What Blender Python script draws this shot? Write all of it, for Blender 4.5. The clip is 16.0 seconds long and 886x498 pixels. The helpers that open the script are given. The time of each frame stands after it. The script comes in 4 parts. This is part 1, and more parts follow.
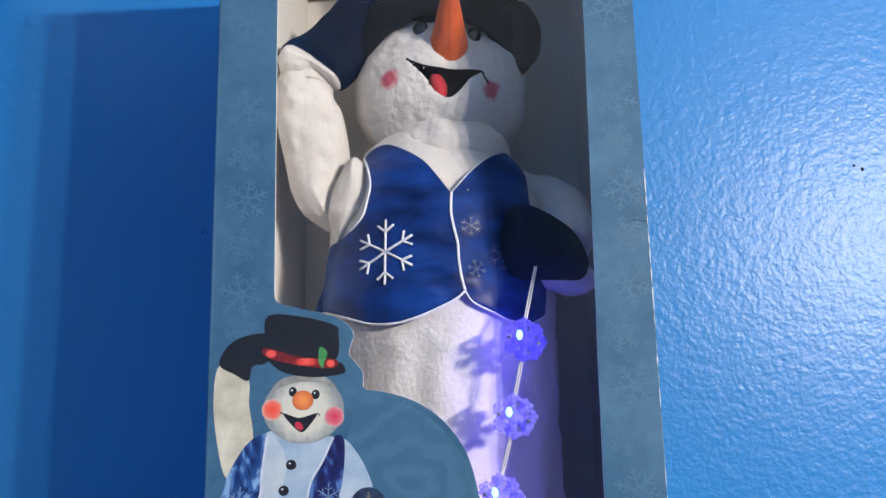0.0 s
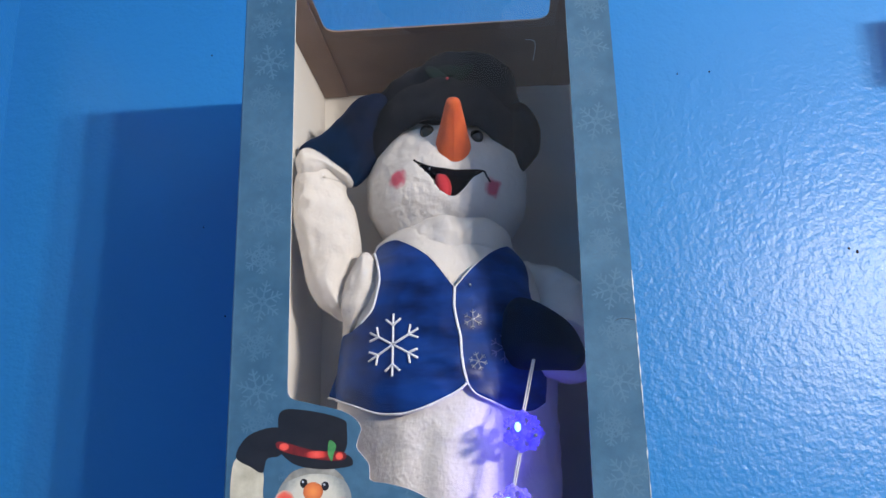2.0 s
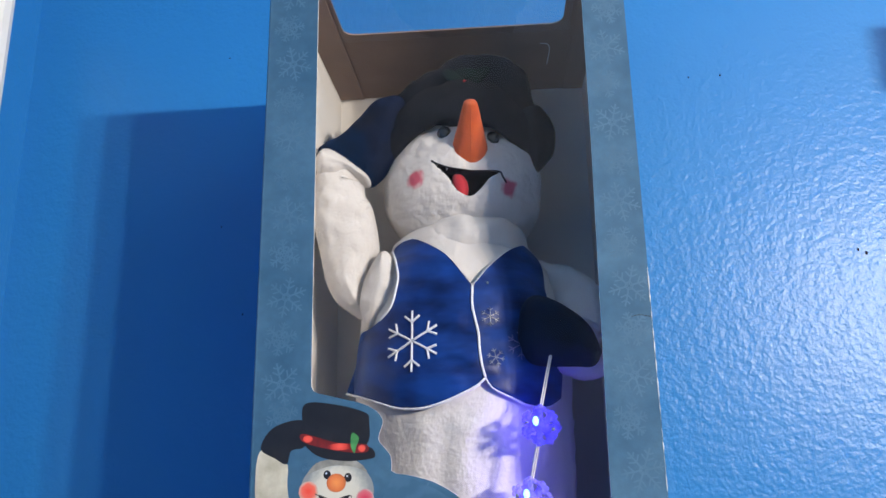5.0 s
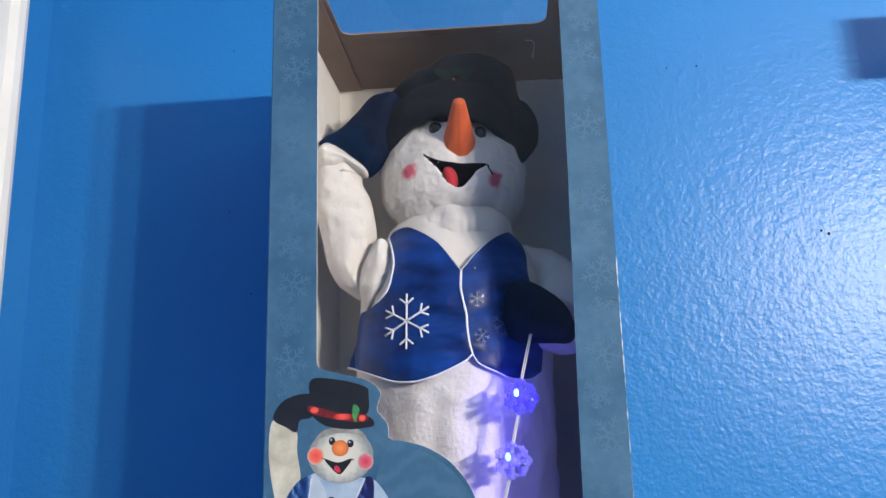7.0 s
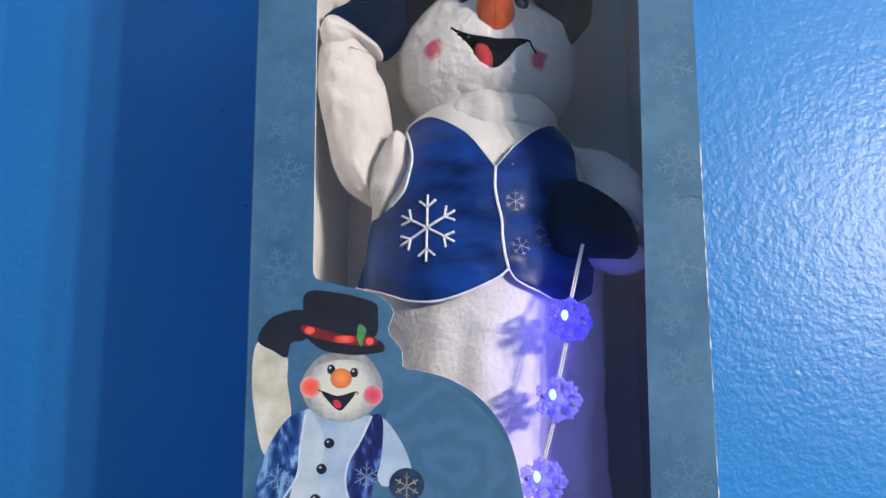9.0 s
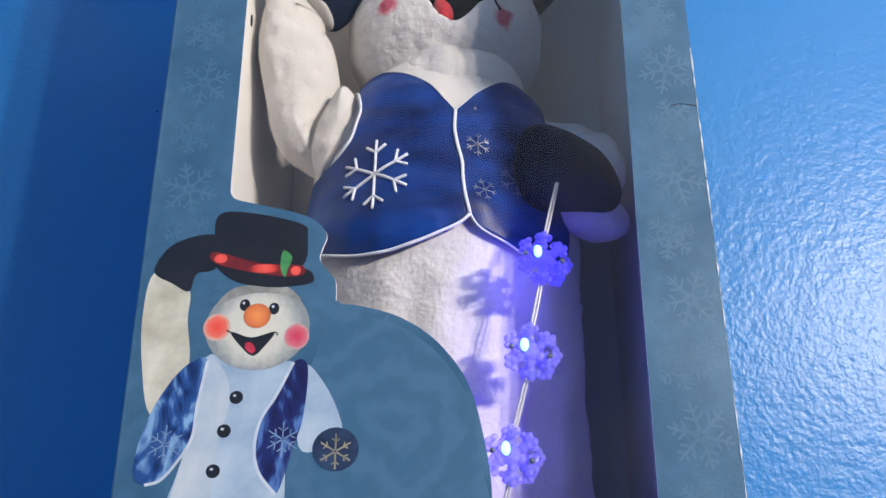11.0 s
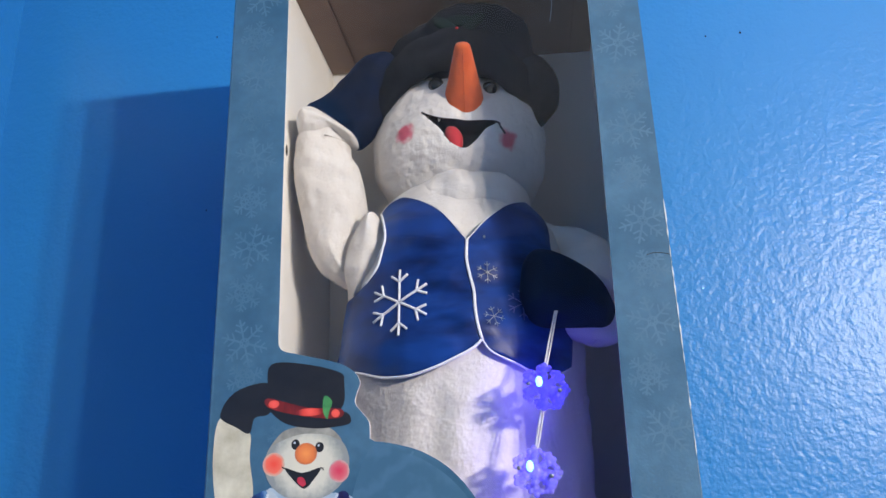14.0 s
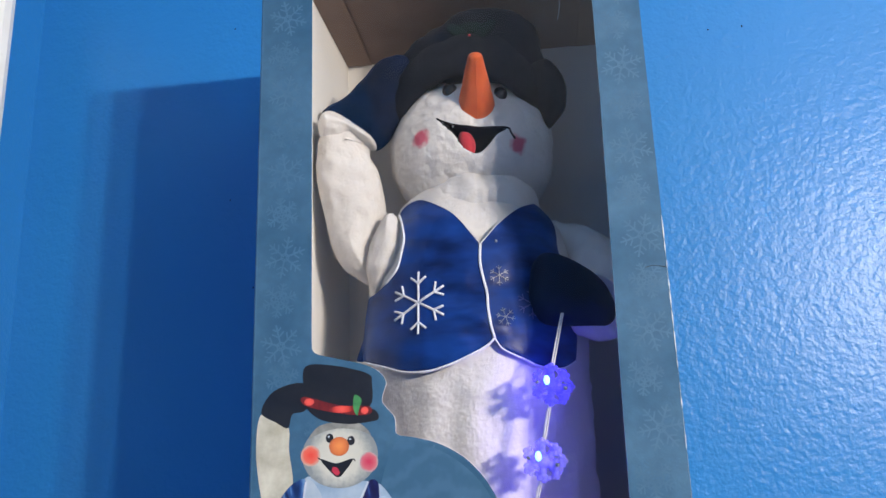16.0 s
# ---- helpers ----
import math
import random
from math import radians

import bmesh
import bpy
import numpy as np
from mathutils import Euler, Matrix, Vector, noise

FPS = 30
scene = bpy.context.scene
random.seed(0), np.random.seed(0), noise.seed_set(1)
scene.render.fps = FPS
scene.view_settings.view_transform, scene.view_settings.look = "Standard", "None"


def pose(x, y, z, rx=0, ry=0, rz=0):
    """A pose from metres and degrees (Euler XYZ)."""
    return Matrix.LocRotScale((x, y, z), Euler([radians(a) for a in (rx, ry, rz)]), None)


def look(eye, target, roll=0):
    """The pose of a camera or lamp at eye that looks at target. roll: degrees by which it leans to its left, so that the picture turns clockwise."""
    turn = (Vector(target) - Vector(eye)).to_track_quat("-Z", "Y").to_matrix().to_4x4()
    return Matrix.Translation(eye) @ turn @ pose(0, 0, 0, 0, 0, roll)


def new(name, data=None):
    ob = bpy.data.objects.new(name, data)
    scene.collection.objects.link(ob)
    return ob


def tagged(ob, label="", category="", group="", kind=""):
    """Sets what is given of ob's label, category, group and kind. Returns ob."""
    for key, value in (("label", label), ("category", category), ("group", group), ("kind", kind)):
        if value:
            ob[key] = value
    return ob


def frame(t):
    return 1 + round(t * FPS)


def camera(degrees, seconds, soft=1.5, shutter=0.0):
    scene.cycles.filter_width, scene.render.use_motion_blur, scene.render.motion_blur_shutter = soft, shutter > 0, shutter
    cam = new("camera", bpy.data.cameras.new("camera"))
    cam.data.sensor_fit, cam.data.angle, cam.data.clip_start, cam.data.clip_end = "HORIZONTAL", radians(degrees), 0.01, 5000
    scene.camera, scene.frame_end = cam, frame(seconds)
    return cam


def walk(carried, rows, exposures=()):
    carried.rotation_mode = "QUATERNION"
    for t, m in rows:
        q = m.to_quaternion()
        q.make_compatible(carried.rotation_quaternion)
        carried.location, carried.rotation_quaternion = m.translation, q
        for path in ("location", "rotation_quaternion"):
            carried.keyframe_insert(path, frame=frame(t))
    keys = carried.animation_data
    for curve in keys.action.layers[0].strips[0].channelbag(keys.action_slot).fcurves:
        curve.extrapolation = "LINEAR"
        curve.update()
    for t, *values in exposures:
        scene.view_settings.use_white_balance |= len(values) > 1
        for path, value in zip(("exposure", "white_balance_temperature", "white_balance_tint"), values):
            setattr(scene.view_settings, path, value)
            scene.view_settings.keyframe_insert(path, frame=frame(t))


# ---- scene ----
cam = camera(61.6, 16.0)
PATH = [
    (0, (0.026, -0.013, 1.399), (-0.043, 1.956, 1.741), -1.3),
    (0.5, (0.031, -0.022, 1.414), (-0.068, 1.93, 1.839), -1.9),
    (1, (0.038, -0.05, 1.419), (-0.079, 1.896, 1.865), -1.9),
    (1.5, (0.043, -0.048, 1.419), (-0.084, 1.891, 1.89), -1.5),
    (2, (0.045, -0.055, 1.422), (-0.085, 1.881, 1.908), -1.4),
    (2.5, (0.039, -0.054, 1.424), (-0.089, 1.879, 1.919), -1.1),
    (3, (0.036, -0.06, 1.423), (-0.091, 1.872, 1.924), -0.9),
    (3.5, (0.033, -0.067, 1.421), (-0.098, 1.866, 1.919), -0.9),
    (5.8, (0.035, -0.067, 1.413), (-0.105, 1.865, 1.91), -1.2),
    (6, (0.038, -0.073, 1.414), (-0.097, 1.864, 1.894), -1.2),
    (6.5, (0.038, -0.101, 1.415), (-0.084, 1.848, 1.847), -1.3),
    (7, (0.047, -0.132, 1.42), (-0.096, 1.821, 1.825), -1.5),
    (7.5, (0.054, -0.134, 1.416), (-0.113, 1.823, 1.797), -1.4),
    (8, (0.05, -0.109, 1.41), (-0.134, 1.852, 1.762), -1.1),
    (8.5, (0.042, -0.054, 1.415), (-0.158, 1.909, 1.739), -0.8),
    (9, (0.028, 0.003, 1.402), (-0.168, 1.974, 1.681), -0.2),
    (9.2, (0.021, 0.025, 1.41), (-0.169, 2.01, 1.561), -0.0),
    (11.3, (0.03, 0.115, 1.293), (-0.059, 1.981, 2.005), -0.2),
    (11.5, (0.034, 0.115, 1.291), (-0.073, 1.965, 2.042), -0.2),
    (12, (0.042, 0.109, 1.267), (-0.064, 1.914, 2.121), -1.2),
    (12.5, (0.053, 0.101, 1.258), (-0.059, 1.885, 2.154), -2.0),
    (13, (0.055, 0.065, 1.298), (-0.116, 1.872, 2.137), -1.7),
    (13.5, (0.052, 0.051, 1.339), (-0.141, 1.914, 2.041), -1.4),
    (14, (0.051, 0.02, 1.366), (-0.15, 1.914, 1.974), -1.9),
    (14.5, (0.048, -0.005, 1.387), (-0.164, 1.903, 1.949), -2.2),
    (15, (0.03, 0.0, 1.368), (-0.154, 1.886, 2.007), -2.0),
    (15.5, (0.037, -0.005, 1.375), (-0.171, 1.893, 1.97), -1.9),
    (16, (0.05, -0.036, 1.395), (-0.172, 1.894, 1.869), -2.0),
]
walk(cam, [(t, look(eye, target, roll)) for t, eye, target, roll in PATH])

# ---- light: three globe bulbs of a vanity bar on the right-hand wall ----
FLOOR, CEIL = -0.14, 2.60
WEST, EAST, NORTH, SOUTH = -0.535, 1.75, 0.739, -2.9
world = bpy.data.worlds.new("room_air")
scene.world = world
world.use_nodes = True
world.node_tree.nodes["Background"].inputs[0].default_value = (0.5, 0.6, 0.8, 1)
world.node_tree.nodes["Background"].inputs[1].default_value = 0.02
BULBS = [(1.39, -1.175, 1.825), (1.39, -0.978, 1.825), (1.39, -0.834, 1.825)]
for b, w in zip(BULBS, (62.0, 90.0, 64.0)):
    lamp = bpy.data.lights.new("bulb_light", "POINT")
    lamp.energy, lamp.color, lamp.shadow_soft_size = w, (1.0, 0.905, 0.81), 0.026
    new("bulb_light", lamp).location = b
LEDS = [(0.0615, 0.497, 1.4235), (0.0525, 0.495, 1.373), (0.0415, 0.495, 1.322), (0.033, 0.497, 1.272)]
for b, w in zip(LEDS, (0.048, 0.027, 0.027, 0.019)):
    lamp = bpy.data.lights.new("led_light", "POINT")
    lamp.energy, lamp.color, lamp.shadow_soft_size = w, (0.11, 0.065, 1.0), 0.012
    new("led_light", lamp).location = (b[0] - 0.001, b[1] + 0.0165, b[2] + 0.003)


# ---- materials ----
def material(name):
    m = bpy.data.materials.new(name)
    m.use_nodes = True
    nt = m.node_tree
    return m, nt, nt.nodes["Principled BSDF"]


def ramp_of(nt, source, stops):
    r = nt.nodes.new("ShaderNodeValToRGB")
    while len(r.color_ramp.elements) < len(stops):
        r.color_ramp.elements.new(0.5)
    for e, (p, c) in zip(r.color_ramp.elements, stops):
        e.position, e.color = p, (*c, 1)
    nt.links.new(source, r.inputs[0])
    return r.outputs[0]


def noise_of(nt, scale, detail=4, rough=0.55, stretch=None):
    n = nt.nodes.new("ShaderNodeTexNoise")
    n.inputs["Scale"].default_value, n.inputs["Detail"].default_value, n.inputs["Roughness"].default_value = scale, detail, rough
    co = nt.nodes.new("ShaderNodeTexCoord")
    if stretch:
        mp = nt.nodes.new("ShaderNodeMapping")
        mp.inputs["Scale"].default_value = stretch
        nt.links.new(co.outputs["Object"], mp.inputs[0])
        nt.links.new(mp.outputs[0], n.inputs["Vector"])
    else:
        nt.links.new(co.outputs["Object"], n.inputs["Vector"])
    return n.outputs[0]


def bump_of(nt, bsdf, heights, distance, strength=1.0):
    last = None
    for h, d in zip(heights, distance):
        b = nt.nodes.new("ShaderNodeBump")
        b.inputs["Strength"].default_value, b.inputs["Distance"].default_value = strength, d
        nt.links.new(h, b.inputs["Height"])
        if last:
            nt.links.new(last, b.inputs["Normal"])
        last = b.outputs[0]
    nt.links.new(last, bsdf.inputs["Normal"])


def surface(name, low, high, scale=30.0, rough=0.6, grain=400.0, relief=0.0003, metal=0.0, sheen=0.0, spec=0.5, coat=0.0, stretch=None):
    """A surface whose colour drifts from low to high, with a fine grain in relief."""
    m, nt, p = material(name)
    nt.links.new(ramp_of(nt, noise_of(nt, scale, stretch=stretch), [(0.3, low), (0.7, high)]), p.inputs["Base Color"])
    p.inputs["Roughness"].default_value, p.inputs["Metallic"].default_value = rough, metal
    p.inputs["Specular IOR Level"].default_value, p.inputs["Coat Weight"].default_value = spec, coat
    p.inputs["Sheen Weight"].default_value, p.inputs["Sheen Roughness"].default_value = sheen, 0.5
    if relief:
        bump_of(nt, p, [noise_of(nt, scale * 1.7), noise_of(nt, grain, 3)], [relief * 2, relief])
    return m


# glossy blue wall paint with roller texture
wall_paint, nt, p = material("blue_wall_paint")
nt.links.new(ramp_of(nt, noise_of(nt, 3.0), [(0.3, (0.020, 0.182, 0.485)), (0.7, (0.024, 0.201, 0.520))]), p.inputs["Base Color"])
p.inputs["Roughness"].default_value = 0.34
p.inputs["Specular IOR Level"].default_value = 0.33
bump_of(nt, p, [noise_of(nt, 85.0, 2), noise_of(nt, 210.0, 3, 0.6)], [0.0008, 0.00058])

# wall blue darkened for the unseen walls, so they bounce less light
dimmed_wall_paint = surface("dimmed_unseen_wall_paint", (0.016, 0.066, 0.125), (0.020, 0.078, 0.145), 3, 0.4, 170, 0.0006)
white_paint = surface("white_gloss_paint", (0.74, 0.73, 0.70), (0.82, 0.81, 0.78), 8, 0.35, 120, 0.0002)
# unseen ceiling and floor: blue-grey and near black to weaken the room's bounce
dimmed_ceiling_paint = surface("dimmed_ceiling_paint", (0.40, 0.44, 0.49), (0.46, 0.50, 0.55), 4, 0.8, 90, 0.0006)
dimmed_floor_tile = surface("dimmed_floor_tile", (0.05, 0.05, 0.055), (0.09, 0.09, 0.095), 5, 0.4, 80, 0.0004)
print_blue, nt, p = material("printed_frost_blue_card")
big = ramp_of(nt, noise_of(nt, 26.0, 3), [(0.3, (0.033, 0.097, 0.174)), (0.72, (0.065, 0.149, 0.242))])
fine = ramp_of(nt, noise_of(nt, 150.0, 4), [(0.35, (0.92, 0.92, 0.92)), (0.7, (1.08, 1.08, 1.06))])
mx = nt.nodes.new("ShaderNodeMixRGB")
mx.blend_type, mx.inputs[0].default_value = "MULTIPLY", 1.0
nt.links.new(big, mx.inputs[1])
nt.links.new(fine, mx.inputs[2])
nt.links.new(mx.outputs[0], p.inputs["Base Color"])
p.inputs["Roughness"].default_value = 0.36
p.inputs["Specular IOR Level"].default_value = 0.32
bump_of(nt, p, [noise_of(nt, 14.0, 2), noise_of(nt, 700.0, 2)], [0.0012, 0.00008])
print_flake = surface("printed_pale_flake", (0.050, 0.125, 0.208), (0.072, 0.157, 0.247), 60, 0.35, 500, 0)
print_lace = surface("printed_faint_flake", (0.046, 0.118, 0.198), (0.066, 0.150, 0.240), 70, 0.35, 500, 0)
hill_blue = surface("printed_blue_snow", (0.032, 0.095, 0.165), (0.10, 0.19, 0.30), 34, 0.36, 500, 0)
nt, p = hill_blue.node_tree, hill_blue.node_tree.nodes["Principled BSDF"]
ripple, spot = nt.nodes.new("ShaderNodeTexWave"), nt.nodes.new("ShaderNodeTexCoord")
ripple.wave_type, ripple.rings_direction = "RINGS", "SPHERICAL"
for k, v in (("Scale", 17.0), ("Distortion", 9.0), ("Detail", 3.0), ("Detail Scale", 2.0), ("Detail Roughness", 0.6)):
    ripple.inputs[k].default_value = v
nt.links.new(spot.outputs["Object"], ripple.inputs["Vector"])
nt.links.new(ramp_of(nt, ripple.outputs["Fac"], [(0.1, (0.044, 0.116, 0.196)), (0.95, (0.058, 0.136, 0.226))]), p.inputs["Base Color"])
card_white = surface("white_inner_card", (0.79, 0.76, 0.71), (0.86, 0.83, 0.78), 12, 0.75, 300, 0.0002)
card_edge = surface("cut_card_edge", (0.62, 0.62, 0.60), (0.78, 0.77, 0.74), 90, 0.8, 500, 0.0001)
kraft = surface("brown_kraft_card", (0.23, 0.15, 0.11), (0.31, 0.21, 0.155), 20, 0.7, 400, 0.0002)
# the velvet's lighter blue end paints its sheen patches into the base colour
velvet = surface("sheen_mottled_blue_velvet", (0.002, 0.009, 0.070), (0.009, 0.052, 0.27), 24, 0.36, 900, 0.00012, sheen=0.16, spec=0.20, stretch=(1, 1, 2.6))
velvet.node_tree.nodes["Principled BSDF"].inputs["Sheen Tint"].default_value = (0.08, 0.28, 1.0, 1)
felt_black = surface("black_felt", (0.004, 0.005, 0.008), (0.010, 0.011, 0.016), 45, 0.95, 500, 0, sheen=0.03, spec=0.12)
navy_felt = surface("navy_mitten_velvet", (0.001, 0.003, 0.012), (0.002, 0.009, 0.038), 40, 0.8, 500, 0, sheen=0.04, spec=0.12)
navy_felt.node_tree.nodes["Principled BSDF"].inputs["Sheen Tint"].default_value = (0.06, 0.2, 0.8, 1)
nose_felt = surface("orange_felt", (0.52, 0.085, 0.022), (0.66, 0.130, 0.038), 120, 0.85, 900, 0.0004, sheen=0.1, spec=0.15)
seam_thread = surface("orange_seam", (0.50, 0.09, 0.02), (0.56, 0.11, 0.03), 200, 0.9, 900, 0.0002)
mouth_black = surface("black_mouth_cloth", (0.008, 0.006, 0.008), (0.016, 0.012, 0.014), 60, 0.9, 500, 0.0003, spec=0.2)
tongue_red = surface("red_tongue_felt", (0.50, 0.02, 0.035), (0.62, 0.035, 0.05), 90, 0.85, 700, 0.0003, sheen=0.2)
cord_white = surface("white_piping", (0.74, 0.75, 0.78), (0.86, 0.87, 0.90), 300, 0.6, 1200, 0.0002)
# shaded copy of cord_white: the violet shade is in the colour
shaded_thread = surface("shaded_white_thread", (0.05, 0.06, 0.20), (0.09, 0.10, 0.30), 300, 0.6, 1200, 0.0002)
silver = surface("silver_metal", (0.30, 0.31, 0.30), (0.55, 0.56, 0.54), 300, 0.3, 900, 0.0001, metal=1.0)
eye_black = surface("glossy_black_plastic", (0.008, 0.008, 0.009), (0.014, 0.013, 0.013), 50, 0.12, 100, 0)
leaf_green = surface("dark_green_felt_leaf", (0.002, 0.008, 0.007), (0.004, 0.018, 0.014), 90, 0.8, 600, 0.0003, spec=0.2)
holly_red = surface("red_berry", (0.5, 0.02, 0.03), (0.6, 0.03, 0.04), 90, 0.4, 600, 0)
chrome = surface("chrome", (0.75, 0.75, 0.75), (0.8, 0.8, 0.8), 40, 0.12, 100, 0, metal=1.0)



def satin(name, dark, mid, light):
    """Printed satin: folded streaks from dark to light ink."""
    m, nt, p = material(name)
    n = noise_of(nt, 42.0, 2, 0.5, (1.6, 1, 0.8))
    n.node.inputs["Distortion"].default_value = 2.2
    nt.links.new(ramp_of(nt, n, [(0.36, dark), (0.50, mid), (0.64, light)]), p.inputs["Base Color"])
    p.inputs["Roughness"].default_value = 0.4
    return m


def pile_material(name, base, spots, through_light=0.15):
    """Short plush pile: cloth that lets some light through, with dabs of pink rouge at spots (in the toy's own space)."""
    m, nt, p = material(name)
    col = ramp_of(nt, noise_of(nt, 120.0), [(0.3, tuple(c * 0.97 for c in base)), (0.7, base)])
    for at, size, tint in spots:
        co, ds, add, wob = nt.nodes.new("ShaderNodeTexCoord"), nt.nodes.new("ShaderNodeVectorMath"), nt.nodes.new("ShaderNodeMath"), nt.nodes.new("ShaderNodeMixRGB")
        ds.operation, ds.inputs[1].default_value = "DISTANCE", at
        nt.links.new(co.outputs["Object"], ds.inputs[0])
        add.operation, add.inputs[1].default_value = "MULTIPLY_ADD", 0.010
        nt.links.new(noise_of(nt, 170.0, 3), add.inputs[0])
        nt.links.new(ds.outputs["Value"], add.inputs[2])
        fade = nt.nodes.new("ShaderNodeMapRange")
        fade.interpolation_type = "SMOOTHSTEP"
        fade.inputs["From Min"].default_value, fade.inputs["From Max"].default_value = size * 0.55 + 0.005, size * 1.25 + 0.005
        fade.inputs["To Min"].default_value, fade.inputs["To Max"].default_value = 0.92, 0.0
        nt.links.new(add.outputs[0], fade.inputs["Value"])
        nt.links.new(fade.outputs[0], wob.inputs[0])
        nt.links.new(col, wob.inputs[1])
        wob.inputs[2].default_value = (*tint, 1)
        col = wob.outputs[0]
    dif, tra, mx = nt.nodes.new("ShaderNodeBsdfDiffuse"), nt.nodes.new("ShaderNodeBsdfTranslucent"), nt.nodes.new("ShaderNodeMixShader")
    nt.links.new(col, dif.inputs[0])
    nt.links.new(col, tra.inputs[0])
    mx.inputs[0].default_value = through_light
    tuft = nt.nodes.new("ShaderNodeBump")
    tuft.inputs["Distance"].default_value = 0.0012
    nt.links.new(noise_of(nt, 260.0, 4, 0.6), tuft.inputs["Height"])
    nt.links.new(tuft.outputs[0], dif.inputs["Normal"])
    nt.links.new(dif.outputs[0], mx.inputs[1])
    nt.links.new(tra.outputs[0], mx.inputs[2])
    nt.links.new(mx.outputs[0], nt.nodes["Material Output"].inputs[0])
    return m


# clear packaging film: see-through with a gloss that grows at glancing angles
film, nt, p = material("clear_packaging_film")
clear, gloss, mix, fres = (nt.nodes.new("ShaderNode" + k) for k in ("BsdfTransparent", "BsdfGlossy", "MixShader", "LayerWeight"))
clear.inputs[0].default_value = (0.955, 0.955, 0.96, 1)
gloss.inputs["Roughness"].default_value = 0.06
fres.inputs[0].default_value = 0.5
rise, share = nt.nodes.new("ShaderNodeMath"), nt.nodes.new("ShaderNodeMath")
rise.operation, rise.inputs[1].default_value = "POWER", 3.5
share.operation, share.inputs[1].default_value, share.inputs[2].default_value = "MULTIPLY_ADD", 0.75, 0.043
nt.links.new(fres.outputs["Facing"], rise.inputs[0])
nt.links.new(rise.outputs[0], share.inputs[0])
nt.links.new(share.outputs[0], mix.inputs[0])
nt.links.new(clear.outputs[0], mix.inputs[1])
nt.links.new(gloss.outputs[0], mix.inputs[2])
bmp = nt.nodes.new("ShaderNodeBump")
bmp.inputs["Distance"].default_value = 0.003
nt.links.new(noise_of(nt, 9.0, 2), bmp.inputs["Height"])
nt.links.new(bmp.outputs[0], gloss.inputs["Normal"])
nt.links.new(mix.outputs[0], nt.nodes["Material Output"].inputs[0])

# translucent plastic of the light-up snowflakes
for ice_name, ice_colour, ice_glow in (("translucent_deep_blue_plastic", (0.14, 0.14, 0.95), 0.30), ("translucent_lilac_plastic", (0.48, 0.46, 1.0), 0.20)):
    ice, nt, p = material(ice_name)
    p.inputs["Base Color"].default_value = (*ice_colour, 1)
    p.inputs["Roughness"].default_value = 0.12
    p.inputs["Transmission Weight"].default_value = 0.55
    p.inputs["IOR"].default_value = 1.35
    p.inputs["Emission Color"].default_value = (0.16, 0.12, 1.0, 1)
    p.inputs["Emission Strength"].default_value = ice_glow
    bump_of(nt, p, [noise_of(nt, 500.0, 2)], [0.0006])
    thin, blend = nt.nodes.new("ShaderNodeBsdfTransparent"), nt.nodes.new("ShaderNodeMixShader")
    thin.inputs[0].default_value, blend.inputs[0].default_value = (0.86, 0.86, 1.0, 1), 0.38
    nt.links.new(p.outputs[0], blend.inputs[1])
    nt.links.new(thin.outputs[0], blend.inputs[2])
    nt.links.new(blend.outputs[0], nt.nodes["Material Output"].inputs[0])
glow, nt, p = material("lit_led")
p.inputs["Emission Color"].default_value = (0.20, 0.46, 1.0, 1)
p.inputs["Emission Strength"].default_value = 3.6
p.inputs["Base Color"].default_value = (0.3, 0.5, 1, 1)
wire, nt, p = material("clear_wire_sleeve")
p.inputs["Base Color"].default_value = (0.72, 0.70, 0.70, 1)
p.inputs["Roughness"].default_value = 0.25
p.inputs["Specular IOR Level"].default_value = 0.8


# ---- mesh helpers ----
def part(name, bm, mat, parent=None, label="", smooth=True):
    """Links a bmesh as one mesh object, under a thing or a part where parent is given."""
    me = bpy.data.meshes.new(name)
    bm.to_mesh(me)
    bm.free()
    for m in mat if isinstance(mat, (list, tuple)) else [mat]:
        me.materials.append(m)
    if smooth:
        me.polygons.foreach_set("use_smooth", [True] * len(me.polygons))
    ob = new(name, me)
    ob.parent = parent
    if label:
        ob["label"] = label
    return ob


def box(bm, x0, x1, y0, y1, z0, z1, bevel=0.0, index=0):
    r = bmesh.ops.create_cube(bm, size=1.0, matrix=Matrix.Translation(((x0 + x1) / 2, (y0 + y1) / 2, (z0 + z1) / 2)) @ Matrix.Diagonal((x1 - x0, y1 - y0, z1 - z0, 1)))
    faces = {f for v in r["verts"] for f in v.link_faces}
    for f in faces:
        f.material_index = index
    if bevel:
        bmesh.ops.bevel(bm, geom=list({e for f in faces for e in f.edges}), offset=bevel, segments=2, affect="EDGES", profile=0.6)
    return bm


def slab(name, mat, dims, parent=None, bevel=0.0, label=""):
    return part(name, box(bmesh.new(), *dims, bevel), mat, parent, label, smooth=False)


def spline(points, steps=8, closed=False):
    """A smooth line through points (Catmull-Rom)."""
    pts = [Vector(q) for q in points]
    n, out = len(pts), []
    for i in range(n if closed else n - 1):
        a, b, c, d = (pts[(i + k) % n] if closed else pts[min(max(i + k, 0), n - 1)] for k in (-1, 0, 1, 2))
        for s in range(steps):
            t = s / steps
            out.append(0.5 * (2 * b + (c - a) * t + (2 * a - 5 * b + 4 * c - d) * t * t + (3 * b - a - 3 * c + d) * t ** 3))
    if not closed:
        out.append(pts[-1])
    return out


